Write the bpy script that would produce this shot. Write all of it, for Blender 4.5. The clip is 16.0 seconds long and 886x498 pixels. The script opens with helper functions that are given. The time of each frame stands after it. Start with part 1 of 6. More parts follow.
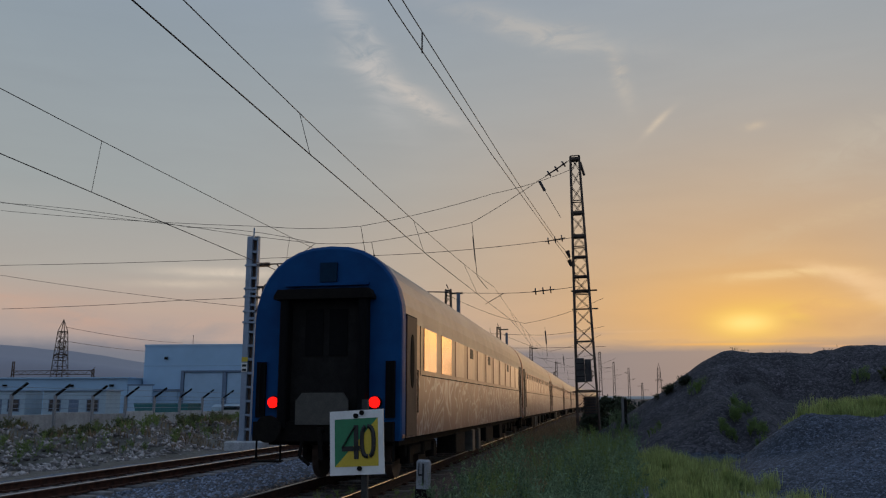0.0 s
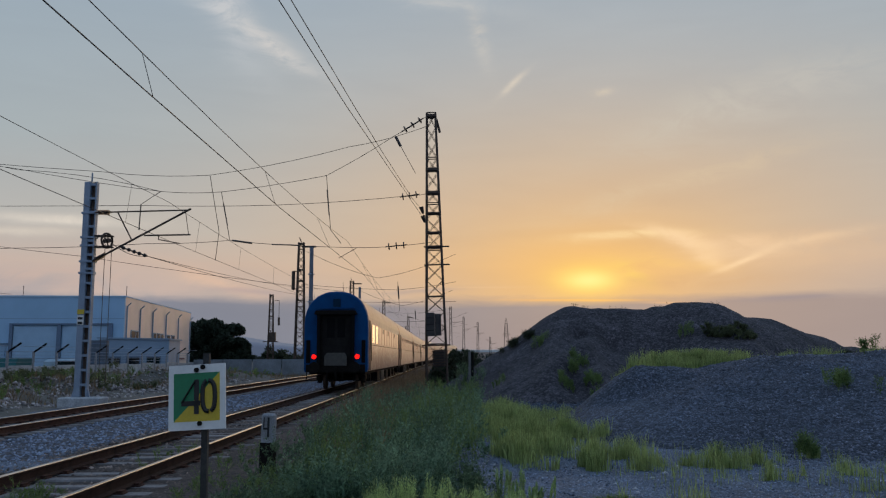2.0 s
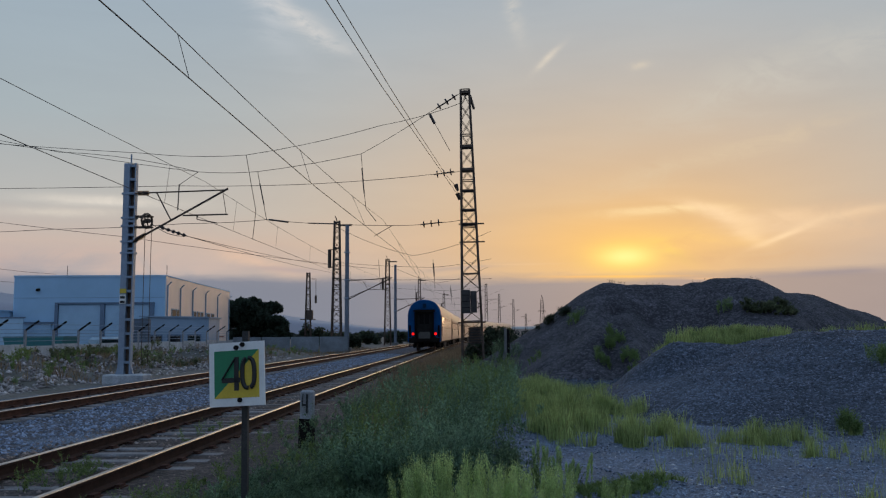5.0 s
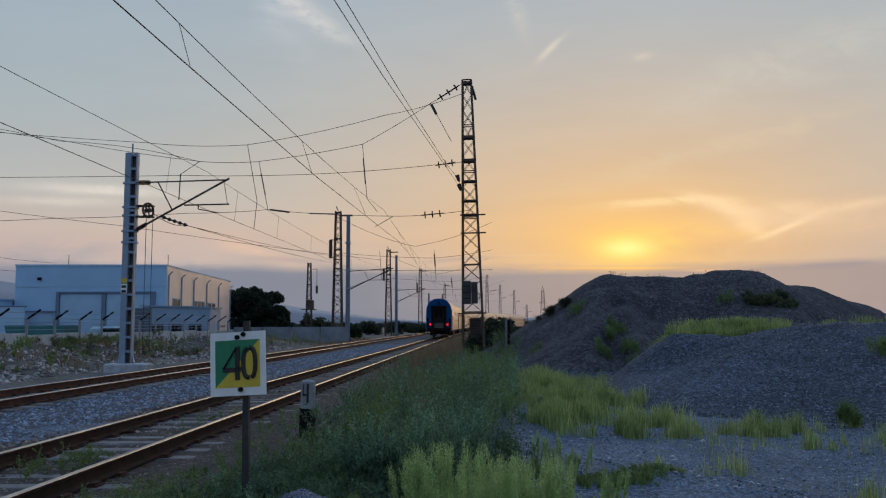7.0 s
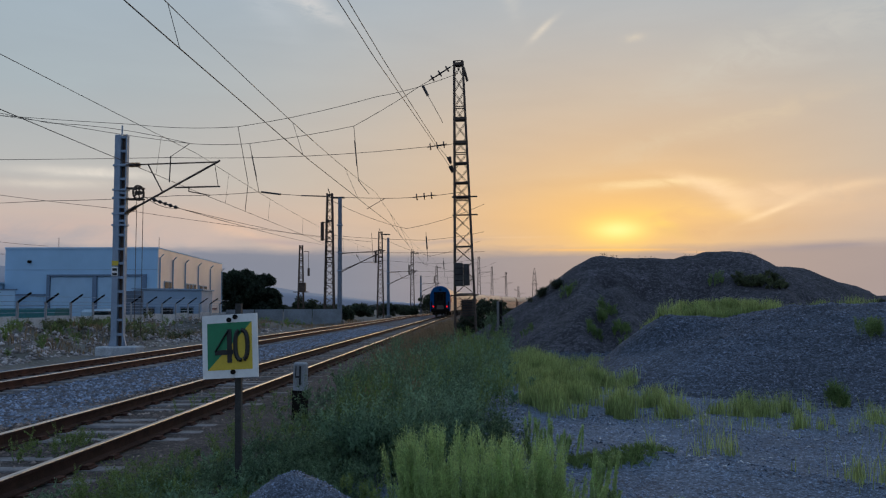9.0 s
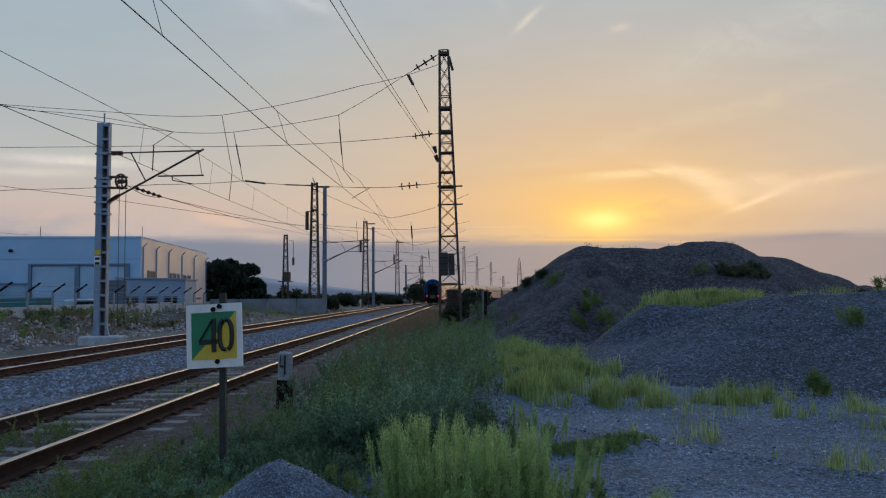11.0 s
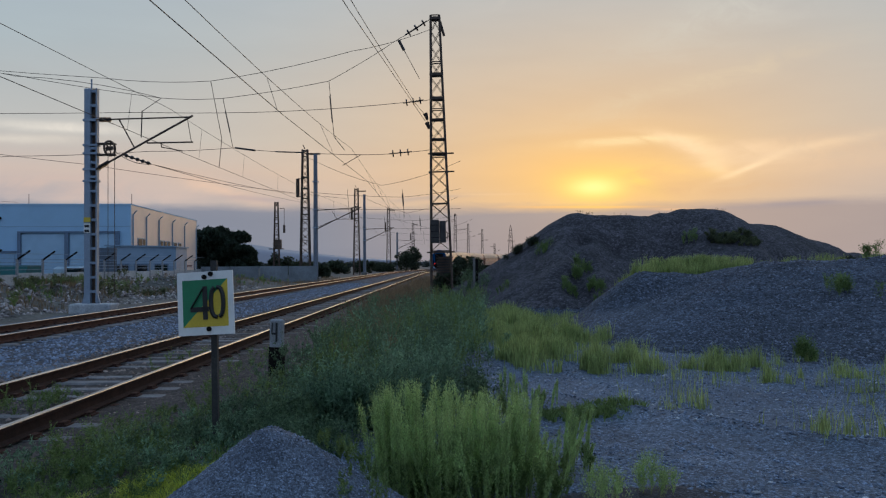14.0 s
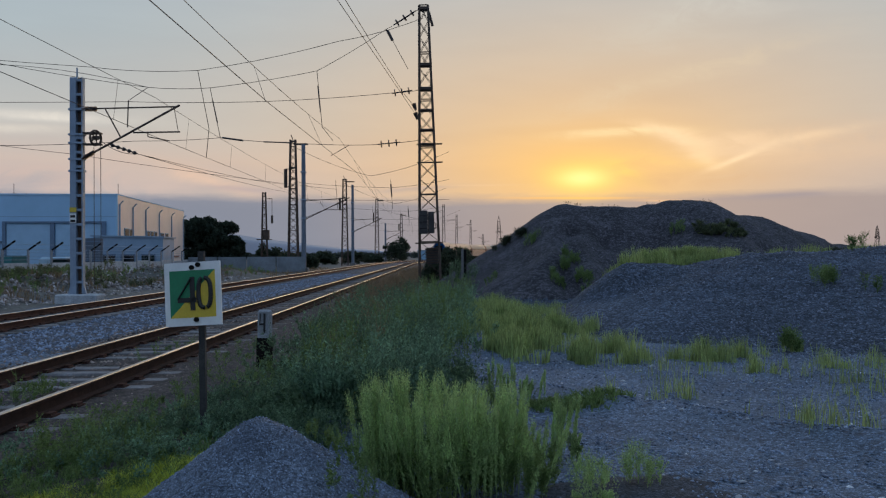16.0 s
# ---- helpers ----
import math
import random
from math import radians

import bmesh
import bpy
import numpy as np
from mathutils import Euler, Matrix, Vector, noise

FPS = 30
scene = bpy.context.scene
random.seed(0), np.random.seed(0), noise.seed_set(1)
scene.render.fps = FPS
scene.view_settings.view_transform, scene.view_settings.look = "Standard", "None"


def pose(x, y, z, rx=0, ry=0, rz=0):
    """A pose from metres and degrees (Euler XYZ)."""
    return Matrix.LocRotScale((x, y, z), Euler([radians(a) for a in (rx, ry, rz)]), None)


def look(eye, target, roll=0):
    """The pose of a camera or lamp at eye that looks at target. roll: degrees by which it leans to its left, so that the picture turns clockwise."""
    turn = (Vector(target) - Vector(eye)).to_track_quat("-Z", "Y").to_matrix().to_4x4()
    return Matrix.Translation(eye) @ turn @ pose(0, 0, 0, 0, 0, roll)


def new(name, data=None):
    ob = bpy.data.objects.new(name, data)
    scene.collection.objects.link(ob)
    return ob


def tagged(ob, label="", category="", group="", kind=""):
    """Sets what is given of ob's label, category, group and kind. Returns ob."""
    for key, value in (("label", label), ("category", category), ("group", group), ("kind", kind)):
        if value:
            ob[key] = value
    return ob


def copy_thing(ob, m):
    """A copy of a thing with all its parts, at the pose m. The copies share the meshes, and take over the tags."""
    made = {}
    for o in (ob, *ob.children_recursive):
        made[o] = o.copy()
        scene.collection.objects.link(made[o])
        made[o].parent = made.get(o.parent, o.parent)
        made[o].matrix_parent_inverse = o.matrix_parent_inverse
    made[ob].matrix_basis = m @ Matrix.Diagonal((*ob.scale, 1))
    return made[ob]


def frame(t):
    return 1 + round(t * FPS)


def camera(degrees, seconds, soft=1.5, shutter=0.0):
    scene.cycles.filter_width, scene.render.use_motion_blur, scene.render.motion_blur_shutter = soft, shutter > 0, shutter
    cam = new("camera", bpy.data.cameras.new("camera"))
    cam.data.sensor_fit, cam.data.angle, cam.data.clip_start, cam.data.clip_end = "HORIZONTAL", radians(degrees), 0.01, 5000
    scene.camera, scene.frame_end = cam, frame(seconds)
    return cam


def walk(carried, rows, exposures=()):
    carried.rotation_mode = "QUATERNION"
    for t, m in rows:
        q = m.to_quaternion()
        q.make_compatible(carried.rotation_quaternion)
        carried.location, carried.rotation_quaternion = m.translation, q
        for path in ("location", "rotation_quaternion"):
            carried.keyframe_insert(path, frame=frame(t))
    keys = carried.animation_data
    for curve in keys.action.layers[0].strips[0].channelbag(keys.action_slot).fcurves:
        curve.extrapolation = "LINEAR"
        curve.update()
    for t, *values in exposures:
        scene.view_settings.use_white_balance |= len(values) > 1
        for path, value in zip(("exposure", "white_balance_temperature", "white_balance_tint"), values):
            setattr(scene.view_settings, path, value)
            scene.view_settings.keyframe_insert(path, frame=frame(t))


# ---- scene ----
cam = camera(57.0, 16.0, soft=1.2)
EYE = 1.7
walk(cam, [
    (0, pose(-0.06, 0, EYE, 100.73, 0.04, 10.48)),
    (0.1, pose(-0.057, 0, EYE, 100.46, 0.11, 8.65)),
    (0.2, pose(-0.054, 0, EYE, 100.10, 0.19, 7.36)),
    (0.3, pose(-0.05, 0, EYE, 99.90, 0.27, 5.75)),
    (0.4, pose(-0.047, 0, EYE, 99.67, 0.34, 4.25)),
    (0.5, pose(-0.043, 0, EYE, 99.49, 0.42, 3.13)),
    (0.6, pose(-0.035, 0, EYE, 99.25, 0.46, 2.56)),
    (0.7, pose(-0.025, 0, EYE, 99.05, 0.50, 1.95)),
    (0.8, pose(-0.015, 0, EYE, 98.90, 0.54, 1.88)),
    (1, pose(0, 0, EYE, 98.60, 0.62, 1.71)),
    (1.5, pose(0, 0, EYE, 97.91, 0.24, 0.70)),
    (2, pose(0, 0, EYE, 97.52, 0.25, 0.24)),
    (2.5, pose(0, 0, EYE, 97.20, 0.18, 1.15)),
    (3, pose(0, 0, EYE, 96.84, 0.35, 1.80)),
    (3.5, pose(0, 0, EYE, 96.51, 0.44, 2.33)),
    (4, pose(0, 0, EYE, 96.29, 0.52, 2.67)),
    (6.5, pose(0, 0, EYE, 95.47, 0.29, 2.78)),
    (7, pose(0, 0, EYE, 95.30, 0.18, 2.79)),
    (7.5, pose(0, 0, EYE, 95.11, 0.15, 2.64)),
    (8, pose(0, 0, EYE, 94.77, 0.25, 2.30)),
    (8.5, pose(0, 0, EYE, 94.40, 0.27, 2.23)),
    (9, pose(0, 0, EYE, 94.04, 0.34, 2.23)),
    (11.5, pose(0, 0, EYE, 93.06, 0.31, 1.07)),
    (12, pose(0, 0, EYE, 92.72, 0.31, 1.09)),
    (12.5, pose(0, 0, EYE, 92.34, 0.27, 1.19)),
    (13, pose(0, 0, EYE, 91.86, 0.25, 1.25)),
    (13.5, pose(0, 0, EYE, 91.37, 0.26, 1.06)),
    (14, pose(0, 0, EYE, 91.01, 0.37, 0.57)),
    (14.5, pose(0, 0, EYE, 90.78, 0.39, 0.21)),
    (15, pose(0, 0, EYE, 90.61, 0.47, 0.19)),
    (15.5, pose(0, 0, EYE, 90.46, 0.37, 0.12)),
    (16, pose(0, 0, EYE, 90.36, 0.30, -0.25)),
], exposures=[(0, -0.33, 6950, 13), (0.5, -0.27, 6750, 11), (1.0, -0.19, 6700, 11), (1.5, -0.14, 6600, 11), (3.0, -0.10, 6420, 10), (7.0, -0.02, 6380, 10), (9.0, -0.03, 6320, 10), (12.0, 0.03, 6260, 9), (16.0, 0.05, 6280, 9)])

RAIL = 0.233          # top of the rails above the yard
NEAR = -4.88          # middle of the track that the train takes
FAR = -10.4           # middle of the other track
CURVE, RADIUS = 122.0, 600.0


def bend(y):
    """How far the line has swung to the right at y, and its heading."""
    if y <= CURVE:
        return 0.0, 0.0
    a = math.asin(min(0.9, (y - CURVE) / RADIUS))
    return RADIUS * (1 - math.cos(a)), a


# ---- sky and sun ----
SUN_AZ, SUN_EL = radians(9.95), radians(5.2)
world = bpy.data.worlds.new("sunset")
scene.world = world
world.use_nodes = True
wn, wl = world.node_tree.nodes, world.node_tree.links
wn.clear()


def m2(op, a, b=0.0, c=0.0, clamp=False):
    n = wn.new("ShaderNodeMath")
    n.operation, n.use_clamp = op, clamp
    for i, v in enumerate((a, b, c)):
        if isinstance(v, (int, float)):
            n.inputs[i].default_value = v
        else:
            wl.new(v, n.inputs[i])
    return n.outputs[0]


def mixc(fac, a, b, blend="MIX"):
    n = wn.new("ShaderNodeMix")
    n.data_type, n.blend_type = "RGBA", blend
    n.clamp_factor = True
    for i, v in ((0, fac), (6, a), (7, b)):
        if isinstance(v, (int, float)):
            n.inputs[i].default_value = v
        elif isinstance(v, tuple):
            n.inputs[i].default_value = (*v, 1)
        else:
            wl.new(v, n.inputs[i])
    return n.outputs[2]


def ramp(value, stops):
    n = wn.new("ShaderNodeValToRGB")
    r = n.color_ramp
    while len(r.elements) < len(stops):
        r.elements.new(0.5)
    for e, (p, c) in zip(r.elements, stops):
        e.position, e.color = p, (*c, 1)
    wl.new(value, n.inputs[0])
    return n.outputs[0]


tc = wn.new("ShaderNodeTexCoord")
sep = wn.new("ShaderNodeSeparateXYZ")
wl.new(tc.outputs["Generated"], sep.inputs[0])
dx, dy, dz = sep.outputs
az = m2("ARCTAN2", dx, dy)
el = m2("ARCSINE", dz)
sky = wn.new("ShaderNodeTexSky")
sky.sky_type, sky.sun_disc, sky.sun_elevation, sky.sun_rotation = "NISHITA", False, SUN_EL, SUN_AZ
sky.air_density, sky.dust_density, sky.ozone_density = 1.0, 2.0, 1.5


def soft_noise(sx, sy, scale, detail, seed, rough=0.55, warp=0.4):
    cx = wn.new("ShaderNodeCombineXYZ")
    wl.new(m2("MULTIPLY", az, sx), cx.inputs[0])
    wl.new(m2("MULTIPLY", el, sy), cx.inputs[1])
    cx.inputs[2].default_value = seed
    n = wn.new("ShaderNodeTexNoise")
    n.inputs["Scale"].default_value, n.inputs["Detail"].default_value = scale, detail
    n.inputs["Roughness"].default_value, n.inputs["Distortion"].default_value = rough, warp
    wl.new(cx.outputs[0], n.inputs["Vector"])
    return n.outputs["Fac"]


streak = soft_noise(1.0, 5.0, 6.0, 6, 3.1)
fine = soft_noise(1.0, 2.2, 16.0, 7, 9.4, 0.62, 1.2)
# clear sky from the horizon to the zenith: warm before us, blue behind
up = m2("ADD", el, m2("MULTIPLY", m2("SUBTRACT", streak, 0.5), 0.02))
high = m2("MULTIPLY", up, 1.2, clamp=True)
front = ramp(high, [
    (0.0, (0.23, 0.28, 0.37)), (0.06, (0.27, 0.30, 0.37)), (0.095, (0.46, 0.40, 0.40)), (0.13, (0.58, 0.46, 0.40)),
    (0.18, (0.485, 0.475, 0.45)), (0.30, (0.385, 0.448, 0.475)), (0.50, (0.32, 0.41, 0.49)), (0.75, (0.27, 0.38, 0.54)), (1.0, (0.26, 0.39, 0.60))])
rear = ramp(high, [(0.0, (0.30, 0.34, 0.45)), (0.3, (0.34, 0.44, 0.60)), (1.0, (0.26, 0.39, 0.60))])
away = m2("COSINE", m2("SUBTRACT", az, SUN_AZ))
base = mixc(m2("MULTIPLY_ADD", away, -1.4, 0.87, clamp=True), front, rear)
# the glow round the sun, wider than high
gx = m2("SUBTRACT", az, SUN_AZ)
gy = m2("SUBTRACT", el, SUN_EL)


def glow(wx, wy, oy=0.0):
    a = m2("POWER", m2("ABSOLUTE", m2("DIVIDE", gx, wx)), 2.0)
    b = m2("POWER", m2("ABSOLUTE", m2("DIVIDE", m2("SUBTRACT", gy, oy), wy)), 2.0)
    return m2("EXPONENT", m2("MULTIPLY", m2("ADD", a, b), -1.0))


wide = glow(0.38, 0.17, 0.04)
mid = glow(0.15, 0.055, 0.012)
core = glow(0.042, 0.019)
heart = glow(0.027, 0.0105)
above = m2("MULTIPLY_ADD", m2("ADD", up, m2("MULTIPLY", m2("SUBTRACT", fine, 0.5), 0.006)), 75.0, -4.6, clamp=True)
base = mixc(m2("MULTIPLY", glow(0.55, 0.36, 0.14), 0.34), base, (0.61, 0.595, 0.56))
col = mixc(m2("MULTIPLY", wide, 0.68), base, (0.82, 0.485, 0.20))
col = mixc(m2("MULTIPLY", mid, 0.72), col, (1.0, 0.55, 0.14))
bank = m2("SUBTRACT", 1.0, above)
bankc = mixc(m2("MULTIPLY_ADD", gx, 2.2, 0.75, clamp=True), (0.20, 0.225, 0.29), (0.385, 0.305, 0.285))
col = mixc(m2("MULTIPLY", bank, m2("MULTIPLY_ADD", wide, 0.15, 0.80)), col, bankc)


def cloud(a, e, turn, long, high, colour, strength, rag=1.6, tex=None):
    """A wisp at azimuth a and elevation e, in degrees."""
    c, s = math.cos(radians(turn)), math.sin(radians(turn))
    x, y = m2("SUBTRACT", az, radians(a)), m2("SUBTRACT", el, radians(e))
    u = m2("DIVIDE", m2("ADD", m2("MULTIPLY", x, c), m2("MULTIPLY", y, s)), radians(long))
    v = m2("DIVIDE", m2("SUBTRACT", m2("MULTIPLY", y, c), m2("MULTIPLY", x, s)), radians(high))
    v = m2("ADD", v, m2("MULTIPLY", m2("SUBTRACT", streak, 0.5), 2.6))
    g = m2("EXPONENT", m2("MULTIPLY", m2("ADD", m2("POWER", u, 2.0), m2("POWER", v, 2.0)), -1.0))
    k = m2("MULTIPLY", g, m2("MULTIPLY_ADD", m2("SUBTRACT", tex or fine, 0.5), rag * 2.4, 0.75, clamp=True))
    return m2("MULTIPLY", k, strength), colour


for fac, c in (
    cloud(12.6, 8.15, 1, 3.6, 0.30, (1.05, 0.77, 0.40), 1.0, 0.9),
    cloud(16.4, 7.75, -20, 2.8, 0.52, (1.0, 0.70, 0.40), 1.0, 1.0),
    cloud(20.2, 7.3, -2, 2.6, 0.6, (0.96, 0.67, 0.40), 0.85, 1.0),
    cloud(18.0, 6.75, -45, 1.5, 0.62, (1.0, 0.69, 0.38), 0.95, 1.0),
    cloud(20.4, 6.35, 22, 2.1, 0.20, (1.05, 0.75, 0.44), 1.0, 1.0),
    cloud(23.8, 7.25, 8, 3.2, 0.28, (0.94, 0.68, 0.43), 0.85, 1.0),
    cloud(23.0, 6.9, 0, 6.5, 0.9, (0.80, 0.54, 0.33), 0.45),
    cloud(15.0, 6.2, -4, 3.0, 0.7, (1.0, 0.62, 0.20), 0.6),
    cloud(13.0, 5.6, -30, 1.6, 0.5, (1.0, 0.66, 0.16), 0.6),
    cloud(16.0, 5.0, 0, 6.0, 0.5, (0.70, 0.42, 0.22), 0.45),
    cloud(17.5, 16.0, 16, 7.0, 1.3, (0.66, 0.62, 0.52), 0.3),
    cloud(25.0, 17.0, 8, 6.0, 1.4, (0.66, 0.62, 0.54), 0.3),
    cloud(16.0, 11.5, 12, 8.0, 0.7, (0.76, 0.60, 0.40), 0.5),
    cloud(-16.5, 24.5, -58, 5.0, 1.3, (0.66, 0.67, 0.68), 0.62),
    cloud(-12.5, 21.3, -28, 3.8, 0.75, (0.76, 0.71, 0.66), 0.6),
    cloud(-3.0, 25.5, -14, 6.5, 0.9, (0.68, 0.65, 0.60), 0.5),
    cloud(2.5, 22.0, -70, 2.0, 0.5, (0.72, 0.66, 0.57), 0.45),
    cloud(5.0, 18.9, 40, 1.15, 0.22, (0.84, 0.73, 0.58), 0.75, 0.8),
    cloud(11.2, 18.0, 5, 0.7, 0.24, (0.78, 0.66, 0.50), 0.55),
    cloud(-25.5, 8.8, 1, 4.2, 0.36, (0.76, 0.69, 0.60), 0.95, 0.7),
    cloud(-28.0, 7.9, 2, 3.5, 0.26, (0.74, 0.66, 0.56), 0.8, 0.6),
    cloud(-16.0, 5.2, -16, 3.4, 0.45, (0.78, 0.53, 0.38), 0.9, 0.9),
    cloud(-13.5, 4.5, -4, 3.0, 0.20, (0.40, 0.33, 0.36), 0.6, 0.7),
    cloud(-1.5, 4.6, 3, 3.2, 0.16, (0.42, 0.34, 0.33), 0.55, 0.7),
    cloud(-36.0, 5.5, -14, 5.0, 0.7, (0.70, 0.46, 0.36), 0.6),
    cloud(-24.0, 5.0, 0, 9.0, 0.9, (0.68, 0.49, 0.40), 0.5),
    cloud(22.9, 3.72, 1, 3.3, 0.22, (0.33, 0.28, 0.30), 0.95, 0.4),
    cloud(15.5, 3.55, -2, 1.8, 0.10, (0.85, 0.50, 0.25), 0.8, 0.6, streak),
    cloud(9.5, 3.85, -1, 4.2, 0.09, (1.0, 0.52, 0.14), 0.95, 0.7, streak),
    cloud(2.5, 4.8, 0, 3.0, 0.07, (0.86, 0.56, 0.30), 0.6, 0.6, streak),
):
    col = mixc(fac, col, c)
col = mixc(m2("MULTIPLY", core, m2("MULTIPLY_ADD", fine, 1.0, 0.5, clamp=True)), col, (1.05, 0.70, 0.14))
col = mixc(heart, col, (1.3, 0.92, 0.30))
# a little streaky unevenness all over
col = mixc(1.0, col, mixc(streak, (0.94, 0.94, 0.95), (1.05, 1.05, 1.04)), "MULTIPLY")
bg1, bg2, add, outw = (wn.new(k) for k in ("ShaderNodeBackground", "ShaderNodeBackground", "ShaderNodeAddShader", "ShaderNodeOutputWorld"))
wl.new(col, bg1.inputs[0])
bg1.inputs[1].default_value = 1.02
wl.new(sky.outputs[0], bg2.inputs[0])
bg2.inputs[1].default_value = 0.0015
wl.new(bg1.outputs[0], add.inputs[0])
wl.new(bg2.outputs[0], add.inputs[1])
wl.new(add.outputs[0], outw.inputs[0])

sun = new("sun", bpy.data.lights.new("sun", "SUN"))
sun.data.energy, sun.data.angle, sun.data.color = 0.5, radians(32), (1.0, 0.62, 0.30)
sun.matrix_world = look((math.sin(SUN_AZ) * 100, math.cos(SUN_AZ) * 100, math.tan(SUN_EL) * 100), (0, 0, 0))

# ---- materials ----


def material(name, colour, colour2=None, rough=0.7, metal=0.0, scale=8.0, bump=0.2, bump_scale=60.0, fleck=None, vary=0.0, spec=0.5, coat=0.0, stretch=(1, 1, 1), grit=0.55, pebble=0.0):
    """Two colours blended by a coarse and a fine noise, with relief; vary: each object a little lighter or darker."""
    mt = bpy.data.materials.new(name)
    mt.use_nodes = True
    n, l = mt.node_tree.nodes, mt.node_tree.links
    b = n["Principled BSDF"]
    b.inputs["Roughness"].default_value, b.inputs["Metallic"].default_value = rough, metal
    b.inputs["Specular IOR Level"].default_value, b.inputs["Coat Weight"].default_value = spec, coat
    colour2 = colour2 or tuple(c * 0.7 for c in colour)
    co, mp = n.new("ShaderNodeTexCoord"), n.new("ShaderNodeMapping")
    mp.inputs["Scale"].default_value = stretch
    l.new(co.outputs["Object"], mp.inputs[0])

    def tex(s, detail):
        t = n.new("ShaderNodeTexNoise")
        t.inputs["Scale"].default_value, t.inputs["Detail"].default_value = s, detail
        t.inputs["Roughness"].default_value = 0.6
        l.new(mp.outputs[0], t.inputs["Vector"])
        return t.outputs["Fac"]

    def mx(f, a, c, blend="MIX"):
        q = n.new("ShaderNodeMix")
        q.data_type, q.blend_type = "RGBA", blend
        for i, v in ((0, f), (6, a), (7, c)):
            if isinstance(v, (int, float)):
                q.inputs[i].default_value = v
            elif isinstance(v, tuple):
                q.inputs[i].default_value = (*v, 1)
            else:
                l.new(v, q.inputs[i])
        return q.outputs[2]

    def rng(v, lo, hi):
        r = n.new("ShaderNodeMapRange")
        r.inputs[1].default_value, r.inputs[2].default_value = lo, hi
        l.new(v, r.inputs[0])
        return r.outputs[0]

    c = mx(rng(tex(scale, 5), 0.32, 0.68), colour, colour2)
    grain = tex(bump_scale, 4)
    c = mx(grit, c, mx(rng(grain, 0.3, 0.7), (0.45, 0.45, 0.45), (1.45, 1.45, 1.45)), "MULTIPLY")
    if pebble:
        # packed stones: each its own tone, crevice shade put in as dark joints
        hgt = None
        for k, amount in ((1.0, 1.0), (2.6, 0.7)):
            vo, ed = n.new("ShaderNodeTexVoronoi"), n.new("ShaderNodeTexVoronoi")
            ed.feature = "DISTANCE_TO_EDGE"
            for q in (vo, ed):
                q.inputs["Scale"].default_value = pebble * k
                l.new(mp.outputs[0], q.inputs["Vector"])
            sp = n.new("ShaderNodeSeparateColor")
            l.new(vo.outputs["Color"], sp.inputs[0])
            lo, hi = 1 - 0.55 * amount, 1 + 0.65 * amount
            c = mx(1.0, c, mx(sp.outputs[0], (lo,) * 3, (hi,) * 3), "MULTIPLY")
            c = mx(1.0, c, mx(rng(ed.outputs["Distance"], 0.0, 0.16), (1 - 0.6 * amount,) * 3, (1.06,) * 3), "MULTIPLY")
            hgt = hgt or ed.outputs["Distance"]
    if fleck:
        c = mx(rng(tex(fleck[1], 2), fleck[2], fleck[2] + 0.06), c, fleck[0])
    if vary:
        info = n.new("ShaderNodeObjectInfo")
        geo = n.new("ShaderNodeNewGeometry")
        ad = n.new("ShaderNodeMath")
        ad.operation = "ADD"
        l.new(info.outputs["Random"], ad.inputs[0])
        l.new(geo.outputs["Random Per Island"], ad.inputs[1])
        fr = n.new("ShaderNodeMath")
        fr.operation = "FRACT"
        l.new(ad.outputs[0], fr.inputs[0])
        c = mx(1.0, c, mx(fr.outputs[0], (1 - vary,) * 3, (1 + vary,) * 3), "MULTIPLY")
    l.new(c, b.inputs["Base Color"])
    if bump:
        bp = n.new("ShaderNodeBump")
        bp.inputs["Strength"].default_value, bp.inputs["Distance"].default_value = bump, 0.5 / bump_scale
        l.new(hgt if pebble else grain, bp.inputs["Height"])
        l.new(bp.outputs[0], b.inputs["Normal"])
    return mt


def glowing(name, colour, strength):
    mt = material(name, colour, bump=0, rough=0.3)
    b = mt.node_tree.nodes["Principled BSDF"]
    b.inputs["Emission Color"].default_value, b.inputs["Emission Strength"].default_value = (*colour, 1), strength
    return mt


def leafy(name, colour, colour2, vary=0.35, scale=0.7):
    """Leaves: thin, a little light comes through."""
    mt = material(name, colour, colour2, rough=0.6, scale=scale, bump=0, bump_scale=9.0, vary=vary, spec=0.25)
    n, l = mt.node_tree.nodes, mt.node_tree.links
    b = n["Principled BSDF"]
    src = b.inputs["Base Color"].links[0].from_socket
    tr, ms = n.new("ShaderNodeBsdfTranslucent"), n.new("ShaderNodeMixShader")
    l.new(src, tr.inputs[0])
    ms.inputs[0].default_value = 0.48
    l.new(b.outputs[0], ms.inputs[1])
    l.new(tr.outputs[0], ms.inputs[2])
    l.new(ms.outputs[0], n["Material Output"].inputs[0])
    return mt


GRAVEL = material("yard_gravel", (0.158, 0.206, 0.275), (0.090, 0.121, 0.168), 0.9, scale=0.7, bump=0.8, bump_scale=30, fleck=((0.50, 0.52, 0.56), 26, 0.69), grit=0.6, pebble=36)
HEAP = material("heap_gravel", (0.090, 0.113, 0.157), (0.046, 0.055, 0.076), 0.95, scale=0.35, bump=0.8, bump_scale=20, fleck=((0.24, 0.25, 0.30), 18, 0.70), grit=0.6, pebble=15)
HEAP_SOIL = material("heap_soil", (0.081, 0.075, 0.088), (0.037, 0.034, 0.041), 0.95, scale=0.8, bump=0.8, bump_scale=11, grit=0.6, pebble=11)
STONE = material("ballast_stone", (0.245, 0.30, 0.40), (0.125, 0.155, 0.21), 0.85, scale=5, bump=0.4, bump_scale=40, vary=0.65)
